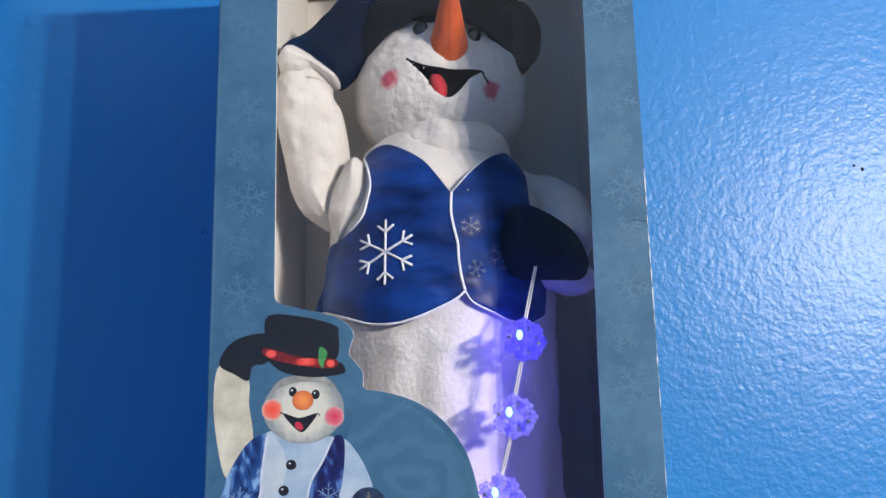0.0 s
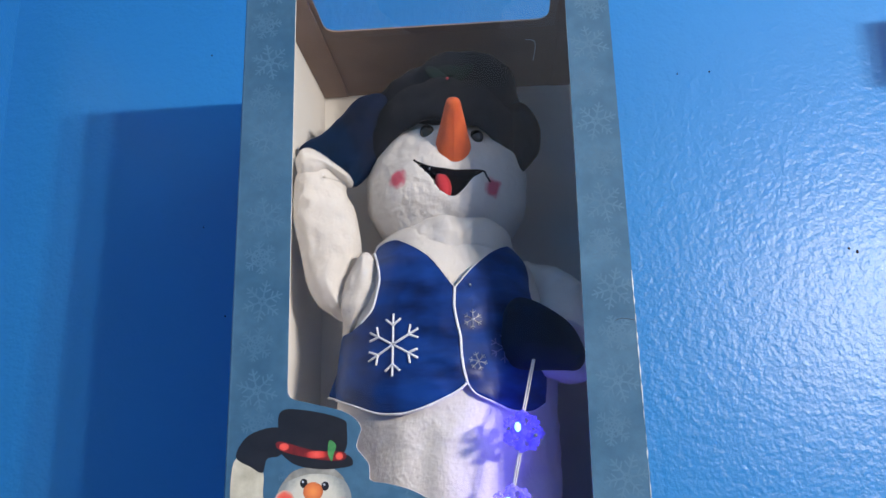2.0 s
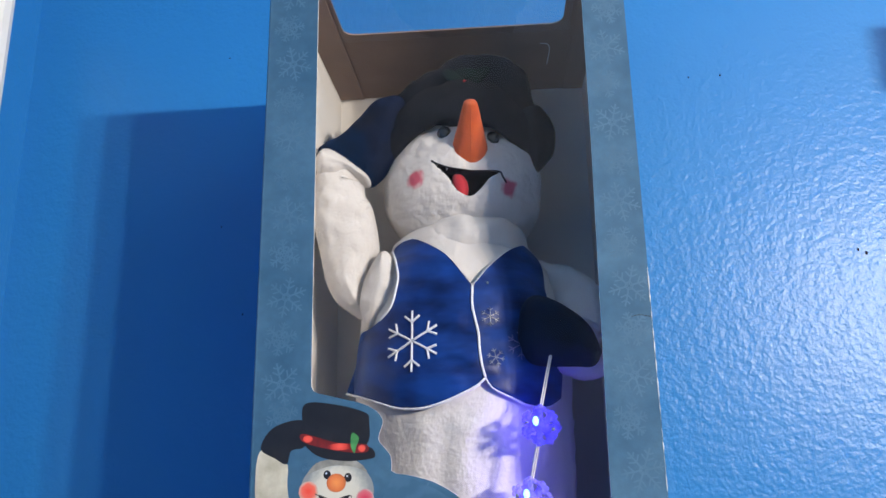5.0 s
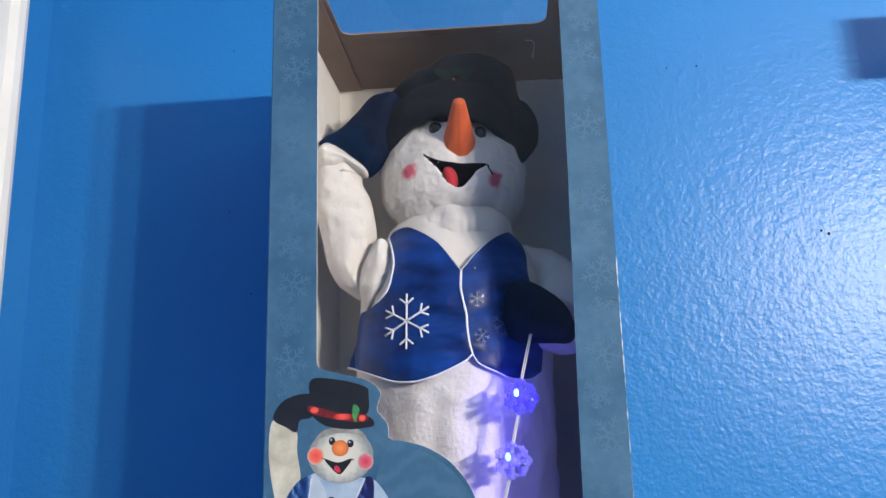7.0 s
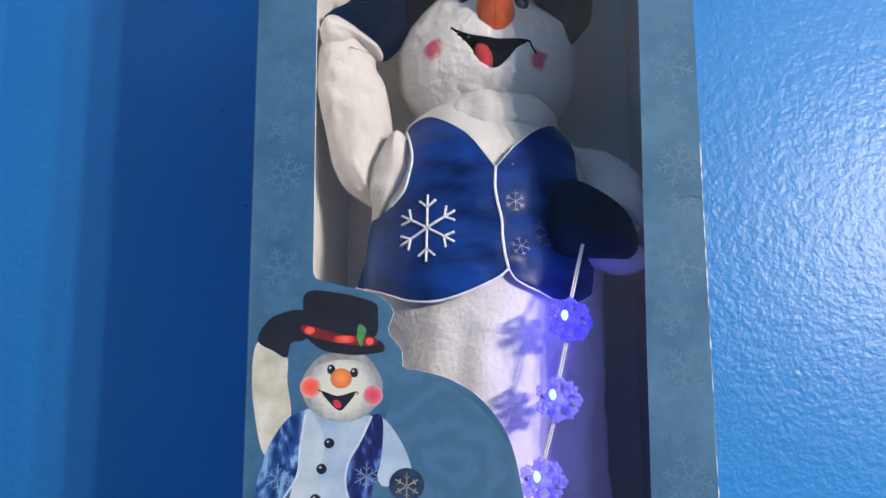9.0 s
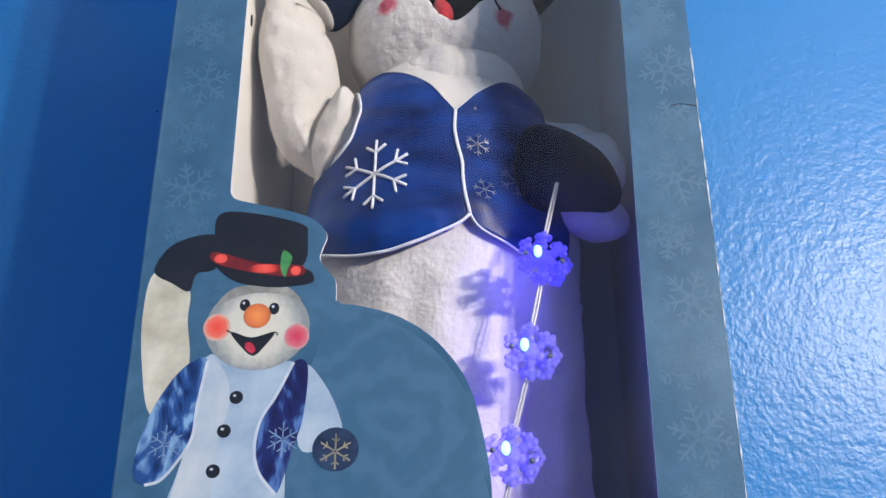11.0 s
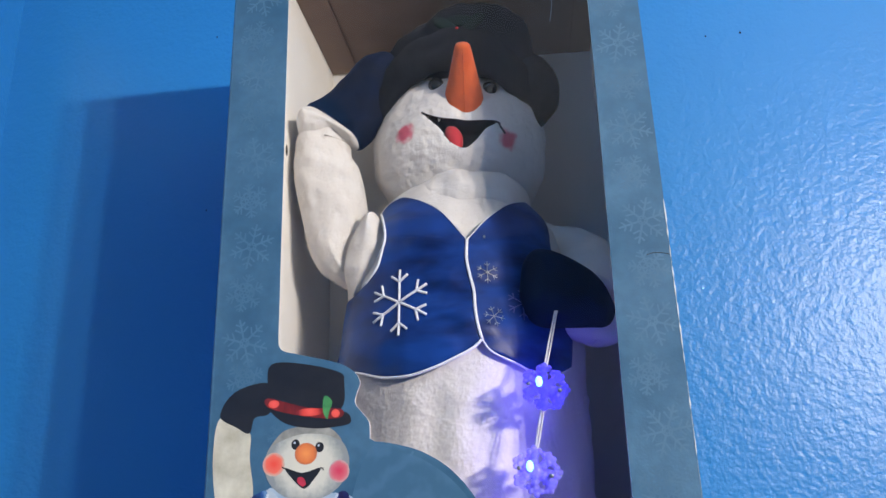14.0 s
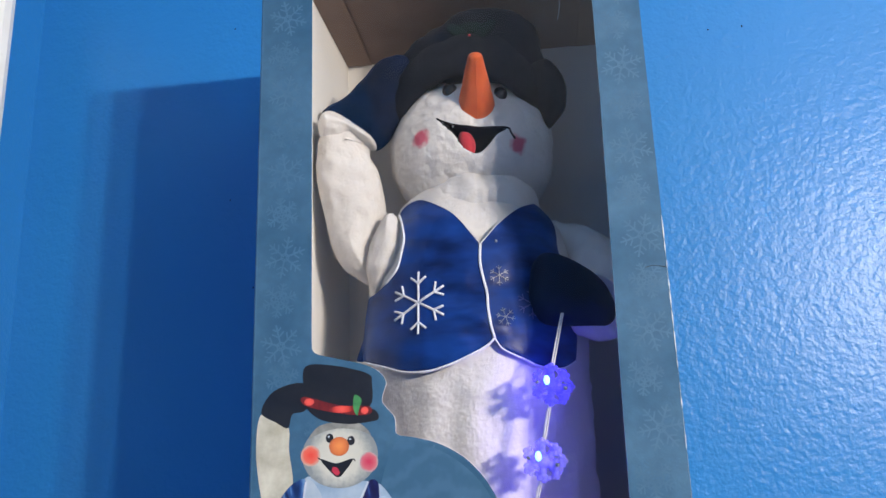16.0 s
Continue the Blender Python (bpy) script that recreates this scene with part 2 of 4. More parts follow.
def tube(bm, path, radius, sides=8, index=0):
    """A round cord along a path; radius is a number or one number a point."""
    rings, n = [], len(path)
    for i, q in enumerate(path):
        d = (path[min(i + 1, n - 1)] - path[max(i - 1, 0)]).normalized()
        u = d.cross(Vector((0.3, 0.9, 0.2))).normalized()
        w = d.cross(u)
        r = radius[i] if isinstance(radius, (list, tuple)) else radius
        rings.append([bm.verts.new(q + r * (math.cos(a) * u + math.sin(a) * w)) for a in (2 * math.pi * k / sides for k in range(sides))])
    for a, b in zip(rings, rings[1:]):
        for k in range(sides):
            bm.faces.new((a[k], a[(k + 1) % sides], b[(k + 1) % sides], b[k])).material_index = index
    bm.faces.new(rings[0][::-1]).material_index = index
    bm.faces.new(rings[-1]).material_index = index
    bmesh.ops.recalc_face_normals(bm, faces=bm.faces)
    return bm


def blob(bm, centre, radii, turn=(0, 0, 0), lumps=0.0, freq=30.0, u=40, v=28, seed=0.0):
    """An uneven stuffed ellipsoid."""
    r = bmesh.ops.create_uvsphere(bm, u_segments=u, v_segments=v, radius=1.0)
    m = pose(*centre, *turn) @ Matrix.Diagonal((*radii, 1))
    for q in r["verts"]:
        d = q.co.copy()
        q.co = m @ q.co
        if lumps:
            q.co += (m.to_3x3() @ d).normalized() * lumps * noise.noise(q.co * freq + Vector((seed, 0, seed)))
    return bm


def sheet(bm, outline, y, thick=0.0, index=0, edge=None):
    """A flat shape in the x-z plane at depth y, facing the room; thick gives it a cut edge."""
    vs = [bm.verts.new((q[0], y, q[1])) for q in outline]
    f = bm.faces.new(vs)
    f.material_index = index
    f.normal_update()
    if f.normal.y > 0:
        f.normal_flip()
    if thick:
        r = bmesh.ops.extrude_face_region(bm, geom=[f])
        for g in r["geom"]:
            if isinstance(g, bmesh.types.BMVert):
                g.co.y += thick
        bm.normal_update()
        for g in bm.faces:
            if abs(g.normal.y) < 0.5 and edge is not None:
                g.material_index = edge
        bmesh.ops.recalc_face_normals(bm, faces=bm.faces)
    return bm


# ---- the room ----
T = 0.10
tagged(slab("wall_north", wall_paint, (WEST - T, EAST + T, NORTH, NORTH + T, FLOOR, CEIL)), "glossy blue painted wall with roller texture", "wall", kind="structure")
# east and south walls are out of view; their dark colour lowers the ambient light
tagged(slab("wall_east", dimmed_wall_paint, (EAST, EAST + T, SOUTH, NORTH, FLOOR, CEIL)), "unseen blue wall, painted darker to cut bounce light", "wall", kind="structure")
tagged(slab("wall_south", dimmed_wall_paint, (WEST - T, EAST + T, SOUTH - T, SOUTH, FLOOR, CEIL)), "unseen blue wall, painted darker to cut bounce light", "wall", kind="structure")
tagged(slab("floor", dimmed_floor_tile, (WEST - T, EAST + T, SOUTH - T, NORTH + T, FLOOR - T, FLOOR)), "unseen floor, toned dark to cut bounce light", "floor", kind="structure")
tagged(slab("ceiling", dimmed_ceiling_paint, (WEST - T, EAST + T, SOUTH - T, NORTH + T, CEIL, CEIL + T)), "unseen ceiling, toned blue-grey to cut bounce light", "ceiling", kind="structure")
DOOR0, DOOR1, DTOP = -0.20, 0.592, 1.888
bm = box(bmesh.new(), WEST - T, WEST, DOOR1, NORTH, FLOOR, CEIL)
box(bm, WEST - T, WEST, SOUTH, DOOR0, FLOOR, CEIL)
box(bm, WEST - T, WEST, DOOR0, DOOR1, DTOP, CEIL)
tagged(part("wall_west", bm, wall_paint, smooth=False), "glossy blue painted wall beside a white door casing", "wall", kind="structure")


def door_frame():
    """White door casing with a rounded outer bead, mitred at the corner, and an unseen plain slab door."""
    thing = tagged(new("door_1"), "white moulded door casing with an unseen leaf toned blue to dim its bounce", "door", kind="structure")
    profile = [(0, 0), (0, 0.017), (0.003, 0.022), (0.010, 0.0235), (0.018, 0.021), (0.0215, 0.015), (0.023, 0.012), (0.045, 0.011), (0.060, 0.008), (0.065, 0.004), (0.065, 0)]
    outer0, outer1, top = DOOR0 - 0.065 - 0.007, DOOR1 + 0.072, DTOP + 0.072
    for name, ends in (("casing_leg", ((outer1, FLOOR, -1, 0), (outer1, top, -1, -1))), ("casing_head", ((outer1, top, -1, -1), (outer0, top, 1, -1))), ("casing_leg", ((outer0, top, 1, -1), (outer0, FLOOR, 1, 0)))):
        bm = bmesh.new()
        rings = [[bm.verts.new((WEST + h, y + dy * d, z + dz * d)) for d, h in profile] for y, z, dy, dz in ends]
        for k in range(len(profile) - 1):
            bm.faces.new((rings[0][k], rings[0][k + 1], rings[1][k + 1], rings[1][k]))
        bm.faces.new(rings[0])
        bm.faces.new(rings[1][::-1])
        bmesh.ops.recalc_face_normals(bm, faces=bm.faces)
        part(name, bm, white_paint, thing, smooth=False)
    # leaf is out of view; wall blue keeps its bounced light low and bluish
    slab("door_leaf", wall_paint, (WEST - 0.05, WEST - 0.012, DOOR0 + 0.003, DOOR1 - 0.003, FLOOR + 0.006, DTOP - 0.003), thing, 0.002)
    bm = tube(bmesh.new(), [Vector((WEST - 0.012, DOOR0 + 0.07, 0.86)), Vector((WEST + 0.03, DOOR0 + 0.07, 0.86))], 0.01, 12)
    blob(bm, (WEST + 0.045, DOOR0 + 0.07, 0.86), (0.022, 0.027, 0.027), u=20, v=14)
    part("door_knob", bm, chrome, thing, "chrome door knob")


def vanity_bar():
    """The lamp whose three bulbs light the place: a chrome bar with three sockets."""
    thing = tagged(new("vanity_light"), "chrome vanity light bar with three bulbs", "wall lamp")
    slab("back_plate", chrome, (EAST - 0.03, EAST, -1.28, -0.73, 1.780, 1.870), thing, 0.006)
    for b in BULBS:
        bm = tube(bmesh.new(), [Vector((EAST - 0.03, b[1], b[2])), Vector((EAST - 0.25, b[1], b[2])), Vector((EAST - 0.255, b[1], b[2])), Vector((EAST - 0.30, b[1], b[2]))], [0.010, 0.010, 0.024, 0.022], 20)
        part("socket", bm, white_paint, thing)


def floating_shelf():
    """A thick shelf just beyond the edge of view, which throws the square shadow."""
    thing = tagged(new("floating_shelf"), "thick white floating shelf on the blue wall", "shelf")
    slab("body", white_paint, (0.585, 1.0, 0.541, NORTH, 1.791, 1.8625), thing, 0.003)
    slab("end_cap", white_paint, (0.583, 0.585, 0.543, NORTH, 1.793, 1.8605), thing)


door_frame()
vanity_bar()
floating_shelf()

north = bpy.data.objects["wall_north"]
SPECKS = [(0.301, 1.817, 0.0010), (0.265, 1.8165, 0.0008), (0.431, 1.600, 0.0016), (0.423, 1.604, 0.0012), (-0.251, 1.555, 0.0009), (-0.281, 1.658, 0.0008), (-0.2825, 1.8745, 0.0009)]
for x, z, r in SPECKS:
    bm = bmesh.new()
    blob(bm, (x, NORTH - 0.0002, z), (r, 0.0005, r * 1.3), u=10, v=6)
    part("paint_speck", bm, felt_black, north)

# ---- the toy's package ----
black_line = surface("dark_slot", (0.02, 0.018, 0.016), (0.04, 0.035, 0.03), 80, 0.9, 400, 0)
BX, FRONT, BACK, BASE, TOP = 0.143, 0.465, 0.735, 1.205, 1.8100
CARD = 0.0016


def shelf():
    thing = tagged(new("wall_shelf"), "plain white shelf carrying the boxed toy", "shelf")
    slab("board", white_paint, (-0.25, 0.25, 0.44, NORTH, BASE - 0.022, BASE - 0.0002), thing, 0.002)
    for x in (-0.17, 0.17):
        slab("bracket", white_paint, (x - 0.008, x + 0.008, 0.52, NORTH, BASE - 0.12, BASE - 0.0225), thing, 0.002)


shelf()
package = tagged(new("toy_package"), "frosty blue printed cardboard toy box with clear window", "toy box")
package.location = (0, (FRONT + BACK) / 2, BASE)
AT = Matrix.Translation(-package.location)


def box_part(name, bm, mat, parent=package, label="", smooth=False):
    bm.transform(AT)
    return part(name, bm, mat, parent, label, smooth)


# window outline: straight sides, and at the lower left the card follows the printed figure
WIN_L, WIN_R, WIN_B = -0.1015, 0.1075, 1.262
cut = [(q[0], q[1]) for q in spline([(0.028, WIN_B + 0.004, 0), (0.031, 1.30, 0), (0.0285, 1.325, 0), (0.021, 1.353, 0), (0.006, 1.3735, 0), (-0.012, 1.3855, 0), (-0.030, 1.391, 0), (-0.0405, 1.3925, 0)], 5)]
cut += [(q[0], q[1]) for q in spline([(-0.0435, 1.3945, 0), (-0.0440, 1.404, 0), (-0.0485, 1.410, 0), (-0.0525, 1.4155, 0), (-0.0512, 1.422, 0), (-0.0495, 1.428, 0), (-0.0535, 1.4345, 0), (-0.063, 1.4400, 0), (-0.080, 1.4445, 0), (-0.0965, 1.4485, 0)], 4)]
cut += [(-0.0995, 1.450), (-0.1012, 1.453), (WIN_L, 1.458), (WIN_L - 0.001, 1.62), (WIN_L - 0.002, TOP)]
outline = [(-BX, BASE), (BX, BASE), (BX, TOP), (WIN_R + 0.003, TOP), (WIN_R + 0.0015, 1.62), (WIN_R - 0.002, 1.40), (WIN_R - 0.003, 1.30), (WIN_R - 0.003, WIN_B)] + cut + [(-BX, TOP)]
front_panel = box_part("front_panel", sheet(bmesh.new(), outline, FRONT, CARD, 0, 1), [print_blue, card_edge])
bm = box(bmesh.new(), -BX, -BX + 0.0006, FRONT + CARD, BACK, BASE, TOP)
box(bm, -BX + 0.0006, -BX + CARD, FRONT + CARD, BACK, BASE, TOP, 0, 1)
box_part("side_panel", bm, [print_blue, card_white])
bm = box(bmesh.new(), BX - 0.0006, BX, FRONT + CARD, BACK, BASE, TOP)
box(bm, BX - CARD, BX - 0.0006, FRONT + CARD, BACK, BASE, TOP, 0, 1)
box_part("side_panel", bm, [print_blue, card_white])
box_part("back_panel", box(bmesh.new(), -BX + CARD, BX - CARD, BACK - CARD, BACK, BASE, TOP), card_white)
box_part("bottom_panel", box(bmesh.new(), -BX + CARD, BX - CARD, FRONT + CARD, BACK - CARD, BASE, BASE + CARD), card_white)

# lid of bare kraft card: its window runs on from the front
bm, r, CY = bmesh.new(), 0.012, 0.5925
corner = lambda cx, s, k: (cx + s * r * (1 - math.cos(k)), CY - r + r * math.sin(k))
hole = [(-0.1085, FRONT)] + [corner(-0.1085, 1, k * math.pi / 10) for k in range(6)] + [corner(0.1085, -1, k * math.pi / 10) for k in range(5, -1, -1)] + [(0.1085, FRONT)]
rim = [(BX - CARD, FRONT), (BX - CARD, BACK - CARD), (-BX + CARD, BACK - CARD), (-BX + CARD, FRONT)]
f = bm.faces.new([bm.verts.new((x, y, TOP)) for x, y in hole + rim])
e = bmesh.ops.extrude_face_region(bm, geom=[f])
for g in e["geom"]:
    if isinstance(g, bmesh.types.BMVert):
        g.co.z -= CARD
bmesh.ops.recalc_face_normals(bm, faces=bm.faces)
box_part("top_panel", bm, kraft, label="bare brown kraft lid with window cut")
bm = box(bmesh.new(), -BX + CARD, -0.113, FRONT + 0.004, BACK - 0.004, TOP - CARD - 0.0022, TOP - CARD - 0.0004, 0.0004)
box_part("dust_flap", bm, kraft)
bm = box(bmesh.new(), 0.119, BX - CARD, FRONT + 0.004, BACK - 0.004, TOP - CARD - 0.0022, TOP - CARD - 0.0004, 0.0004)
box_part("dust_flap", bm, kraft)

box_part("folded_corner", tube(bmesh.new(), [Vector((-BX + 0.0006, FRONT + 0.0016, z)) for z in np.linspace(BASE, TOP, 12)], 0.0017, 14), print_blue, smooth=True)

# worn corner with its glints coloured white, a small crease, tie slots and the lid's tuck slit
rnd = random.Random(2)
path = [Vector((BX - 0.0003, FRONT - 0.0001 + rnd.uniform(-0.0002, 0.0002), z)) for z in np.linspace(1.235, 1.532, 70)]
box_part("worn_glint_edge", tube(bmesh.new(), path, [rnd.choice((0.00005, 0.0001, 0.0003, 0.0005)) for _ in path], 6), card_edge, front_panel, "scuffed white corner with glints put into its colour")
path = spline([(0.1285, FRONT - 0.0001, 1.4965), (0.134, FRONT - 0.0001, 1.4978), (0.1425, FRONT - 0.0001, 1.4962)], 6)
box_part("crease", tube(bmesh.new(), path, 0.00022, 5), black_line, front_panel)
for x, y, z in ((-BX + CARD, 0.585, 1.6455), (BX - CARD, 0.60, 1.585)):
    bm = blob(bmesh.new(), (x, y, z), (0.0006, 0.0028, 0.0055), u=12, v=8)
    box_part("tie_slot", bm, black_line, package)
path = spline([(0.088, 0.628, TOP - CARD - 0.0002), (0.0955, 0.630, TOP - CARD - 0.0002), (0.0985, 0.642, TOP - CARD - 0.0002), (0.0975, 0.672, TOP - CARD - 0.0002)], 6)
box_part("tuck_slit", tube(bmesh.new(), path, 0.0004, 6), card_edge, package)

# clear film behind the front window and under the lid's window
bm = bmesh.new()
nx, rows = 10, []
for z in np.linspace(WIN_B - 0.006, TOP - CARD - 0.003, 24):
    rows.append([bm.verts.new((x, FRONT + CARD + 0.0012 + 0.0009 * noise.noise((x * 14, z * 9, 3)), z)) for x in np.linspace(-0.112, 0.116, nx)])
rows.append([bm.verts.new((v.co.x, FRONT + 0.004, TOP - CARD - 0.0005)) for v in rows[-1]])
for y in (0.50, 0.55, 0.604):
    rows.append([bm.verts.new((v.co.x, y, TOP - CARD - 0.0005)) for v in rows[-1]])
for a, b in zip(rows, rows[1:]):
    for k in range(nx - 1):
        bm.faces.new((a[k], a[k + 1], b[k + 1], b[k]))
box_part("window_film", bm, film, label="clear plastic film", smooth=True)


# printed snowflakes: a star with feathered arms, and a smaller lacy one
def flake_arms(bm, cx, cz, r, y, width, twist, ticks, hexes=()):
    count = [0]

    def bar(x0, z0, x1, z1, w):
        count[0] += 1
        d = Vector((x1 - x0, z1 - z0)).normalized() * w / 2
        sheet(bm, [(x0 - d.y, z0 + d.x), (x0 + d.y, z0 - d.x), (x1 + d.y, z1 - d.x), (x1 - d.y, z1 + d.x)], y - 0.0000012 * count[0])
    for k in range(6):
        a = twist + k * math.pi / 3
        c, s = math.cos(a), math.sin(a)
        bar(cx + c * r * 0.06, cz + s * r * 0.06, cx + c * r, cz + s * r, width)
        for at, length in ticks:
            for side in (-1, 1):
                b = a + side * math.pi / 3.4
                x0, z0 = cx + c * r * at + side * -s * width * 0.5, cz + s * r * at + side * c * width * 0.5
                bar(x0, z0, x0 + math.cos(b) * r * length, z0 + math.sin(b) * r * length, width * 0.8)
        for h in hexes:
            b = a + math.pi / 3
            bar(cx + c * r * h, cz + s * r * h, cx + math.cos(b) * r * h, cz + math.sin(b) * r * h, width * 0.7)
    return bm


def printed_flake(x, z, r, twist, lacy):
    bm = bmesh.new()
    if lacy:
        flake_arms(bm, x, z, r, FRONT - 0.00005, r * 0.10, twist, ((0.35, 0.25), (0.62, 0.34), (0.85, 0.18)), (0.3, 0.55))
    else:
        flake_arms(bm, x, z, r, FRONT - 0.00005, r * 0.085, twist, ((0.45, 0.30), (0.72, 0.2)), (0.2,))
    box_part("printed_snowflake", bm, print_lace if lacy else print_flake, front_panel)


rng = random.Random(4)
for k in range(10):
    z = 1.773 - 0.0635 * k
    for x in (-0.1235, 0.1270):
        if x < 0 and z < 1.45:
            continue
        printed_flake(x + rng.uniform(-0.002, 0.002), z, 0.0155, 0.26 + rng.uniform(-0.1, 0.1) + math.pi / 6 * (k % 2), False)
        if not (x < 0 and z < 1.51):
            printed_flake(x + rng.uniform(-0.005, 0.005) - 0.002, z - 0.031, 0.0125, rng.uniform(0, 1), True)
for x, z, r, lacy in ((-0.122, 1.433, 0.012, True), (-0.0985, 1.398, 0.008, True), (-0.025, 1.372, 0.016, False), (-0.004, 1.352, 0.012, True), (0.010, 1.325, 0.015, False), (-0.030, 1.345, 0.010, True), (0.0, 1.29, 0.014, True)):
    printed_flake(x, z, r, x * 40, lacy)

# the printed picture of the toy, lying flat on the card
cream_print = surface("printed_cream_plush", (0.38, 0.345, 0.25), (0.66, 0.62, 0.50), 60, 0.4, 400, 0)
black_print = surface("printed_black", (0.006, 0.006, 0.008), (0.016, 0.015, 0.018), 60, 0.42, 400, 0)
ice_print = surface("printed_pale_blue_shirt", (0.22, 0.32, 0.45), (0.44, 0.52, 0.59), 40, 0.4, 400, 0)
satin_print = satin("printed_blue_satin", (0.004, 0.016, 0.085), (0.022, 0.075, 0.25), (0.20, 0.36, 0.56))
satin_dark = satin("printed_dark_blue_satin", (0.008, 0.006, 0.05), (0.012, 0.018, 0.11), (0.075, 0.16, 0.40))
green_print = surface("printed_green_leaf", (0.03, 0.16, 0.05), (0.08, 0.30, 0.09), 200, 0.4, 400, 0)
line_print = surface("printed_white_piping", (0.42, 0.46, 0.54), (0.58, 0.62, 0.66), 90, 0.4, 400, 0)
faint_line = surface("printed_faint_stitch", (0.09, 0.16, 0.30), (0.26, 0.36, 0.50), 200, 0.4, 400, 0)
tongue_print = surface("printed_red_tongue", (0.40, 0.02, 0.04), (0.55, 0.04, 0.07), 130, 0.4, 400, 0)
mitten_print = surface("printed_navy_mitten", (0.008, 0.012, 0.035), (0.030, 0.055, 0.12), 90, 0.4, 400, 0)
star_print = surface("printed_gold_star", (0.10, 0.10, 0.08), (0.38, 0.34, 0.22), 130, 0.4, 400, 0)


def blot(name, inner, middle, outer, radius):
    """A printed spot that fades outwards in its ink."""
    m, nt, p = material(name)
    co, ln = nt.nodes.new("ShaderNodeTexCoord"), nt.nodes.new("ShaderNodeVectorMath")
    ln.operation = "LENGTH"
    nt.links.new(co.outputs["Object"], ln.inputs[0])
    dv = nt.nodes.new("ShaderNodeMath")
    dv.operation, dv.inputs[1].default_value = "DIVIDE", radius
    nt.links.new(ln.outputs["Value"], dv.inputs[0])
    wob = nt.nodes.new("ShaderNodeMath")
    wob.operation, wob.inputs[1].default_value = "MULTIPLY_ADD", 0.30
    nt.links.new(noise_of(nt, 260.0, 3), wob.inputs[0])
    nt.links.new(dv.outputs[0], wob.inputs[2])
    nt.links.new(ramp_of(nt, wob.outputs[0], [(0.25, inner), (0.70, middle), (1.0, outer)]), p.inputs["Base Color"])
    p.inputs["Roughness"].default_value = 0.4
    return m


cheek_print = blot("printed_cheek", (0.80, 0.075, 0.045), (0.78, 0.14, 0.09), (0.52, 0.46, 0.37), 0.0085)
cheek_pink = blot("printed_pink_cheek", (0.58, 0.04, 0.09), (0.60, 0.13, 0.16), (0.44, 0.44, 0.42), 0.0085)
nose_print = blot("printed_nose", (0.80, 0.27, 0.07), (0.68, 0.18, 0.05), (0.42, 0.11, 0.04), 0.0085)
ribbon_print = surface("printed_dark_ribbon", (0.09, 0.008, 0.008), (0.22, 0.016, 0.014), 130, 0.4, 400, 0)
ribbon_glint = blot("printed_ribbon_glint", (0.80, 0.10, 0.07), (0.62, 0.05, 0.035), (0.22, 0.016, 0.014), 0.0085)
face_print = blot("printed_face", (0.64, 0.605, 0.50), (0.57, 0.55, 0.47), (0.24, 0.26, 0.26), 0.0262)
shirt_cream = surface("printed_shaded_cream_shirt", (0.33, 0.41, 0.50), (0.52, 0.56, 0.58), 45, 0.4, 400, 0)
shade_print = surface("printed_hat_shade", (0.17, 0.17, 0.155), (0.34, 0.33, 0.29), 120, 0.4, 400, 0)
LAYER = [0]


def ink(name, points, mat, steps=5, smooth=True):
    """One flat inked shape, each lying a hair above the last."""
    LAYER[0] += 1
    y = FRONT - 0.00014 - 0.000007 * LAYER[0]
    pts = [(q[0], q[1]) for q in spline([(a, b, 0) for a, b in points], steps, True)] if smooth else points
    cx, cz = sum(q[0] for q in pts) / len(pts), sum(q[1] for q in pts) / len(pts)
    ob = part(name, sheet(bmesh.new(), [(a - cx, b - cz) for a, b in pts], 0), mat, front_panel, smooth=False)
    ob.location = AT @ Vector((cx, y, cz))
    return ob


def ring_points(cx, cz, rx, rz, n=10):
    return [(cx + rx * math.cos(2 * math.pi * k / n), cz + rz * math.sin(2 * math.pi * k / n)) for k in range(n)]


def ink_line(name, points, width, mat):
    LAYER[0] += 1
    y = FRONT - 0.00014 - 0.000007 * LAYER[0]
    line = spline([(a, 0, b) for a, b in points], 6)
    left, right = [], []
    for i, q in enumerate(line):
        d = (line[min(i + 1, len(line) - 1)] - line[max(i - 1, 0)]).normalized() * width / 2
        left.append((q.x - d.z, q.z + d.x))
        right.append((q.x + d.z, q.z - d.x))
    box_part(name, sheet(bmesh.new(), left + right[::-1], y), mat, front_panel)


ink("printed_hill", [(-0.044, 1.388), (-0.02, 1.385), (0.004, 1.370), (0.020, 1.348), (0.026, 1.32), (0.026, 1.27), (-0.06, 1.25), (-0.06, 1.33)], hill_blue)
ink("printed_sleeve", [(-0.136, 1.410), (-0.118, 1.402), (-0.1165, 1.385), (-0.1135, 1.364), (-0.118, 1.345), (-0.130, 1.340), (-0.1365, 1.362), (-0.1395, 1.388)], cream_print)
ink("printed_mitten", [(-0.1365, 1.411), (-0.128, 1.425), (-0.108, 1.430), (-0.100, 1.420), (-0.106, 1.411), (-0.1145, 1.409), (-0.1175, 1.400), (-0.126, 1.404)], black_print)
ink("printed_sleeve", [(-0.058, 1.362), (-0.046, 1.352), (-0.0375, 1.332), (-0.044, 1.325), (-0.058, 1.325)], ice_print)
ink("printed_shirt", [(-0.107, 1.366), (-0.082, 1.362), (-0.061, 1.363), (-0.064, 1.335), (-0.068, 1.27), (-0.122, 1.27), (-0.112, 1.32)], ice_print)
ink("printed_shirt", [(-0.106, 1.364), (-0.096, 1.360), (-0.092, 1.345), (-0.096, 1.325), (-0.100, 1.275), (-0.121, 1.272), (-0.112, 1.32)], shirt_cream)
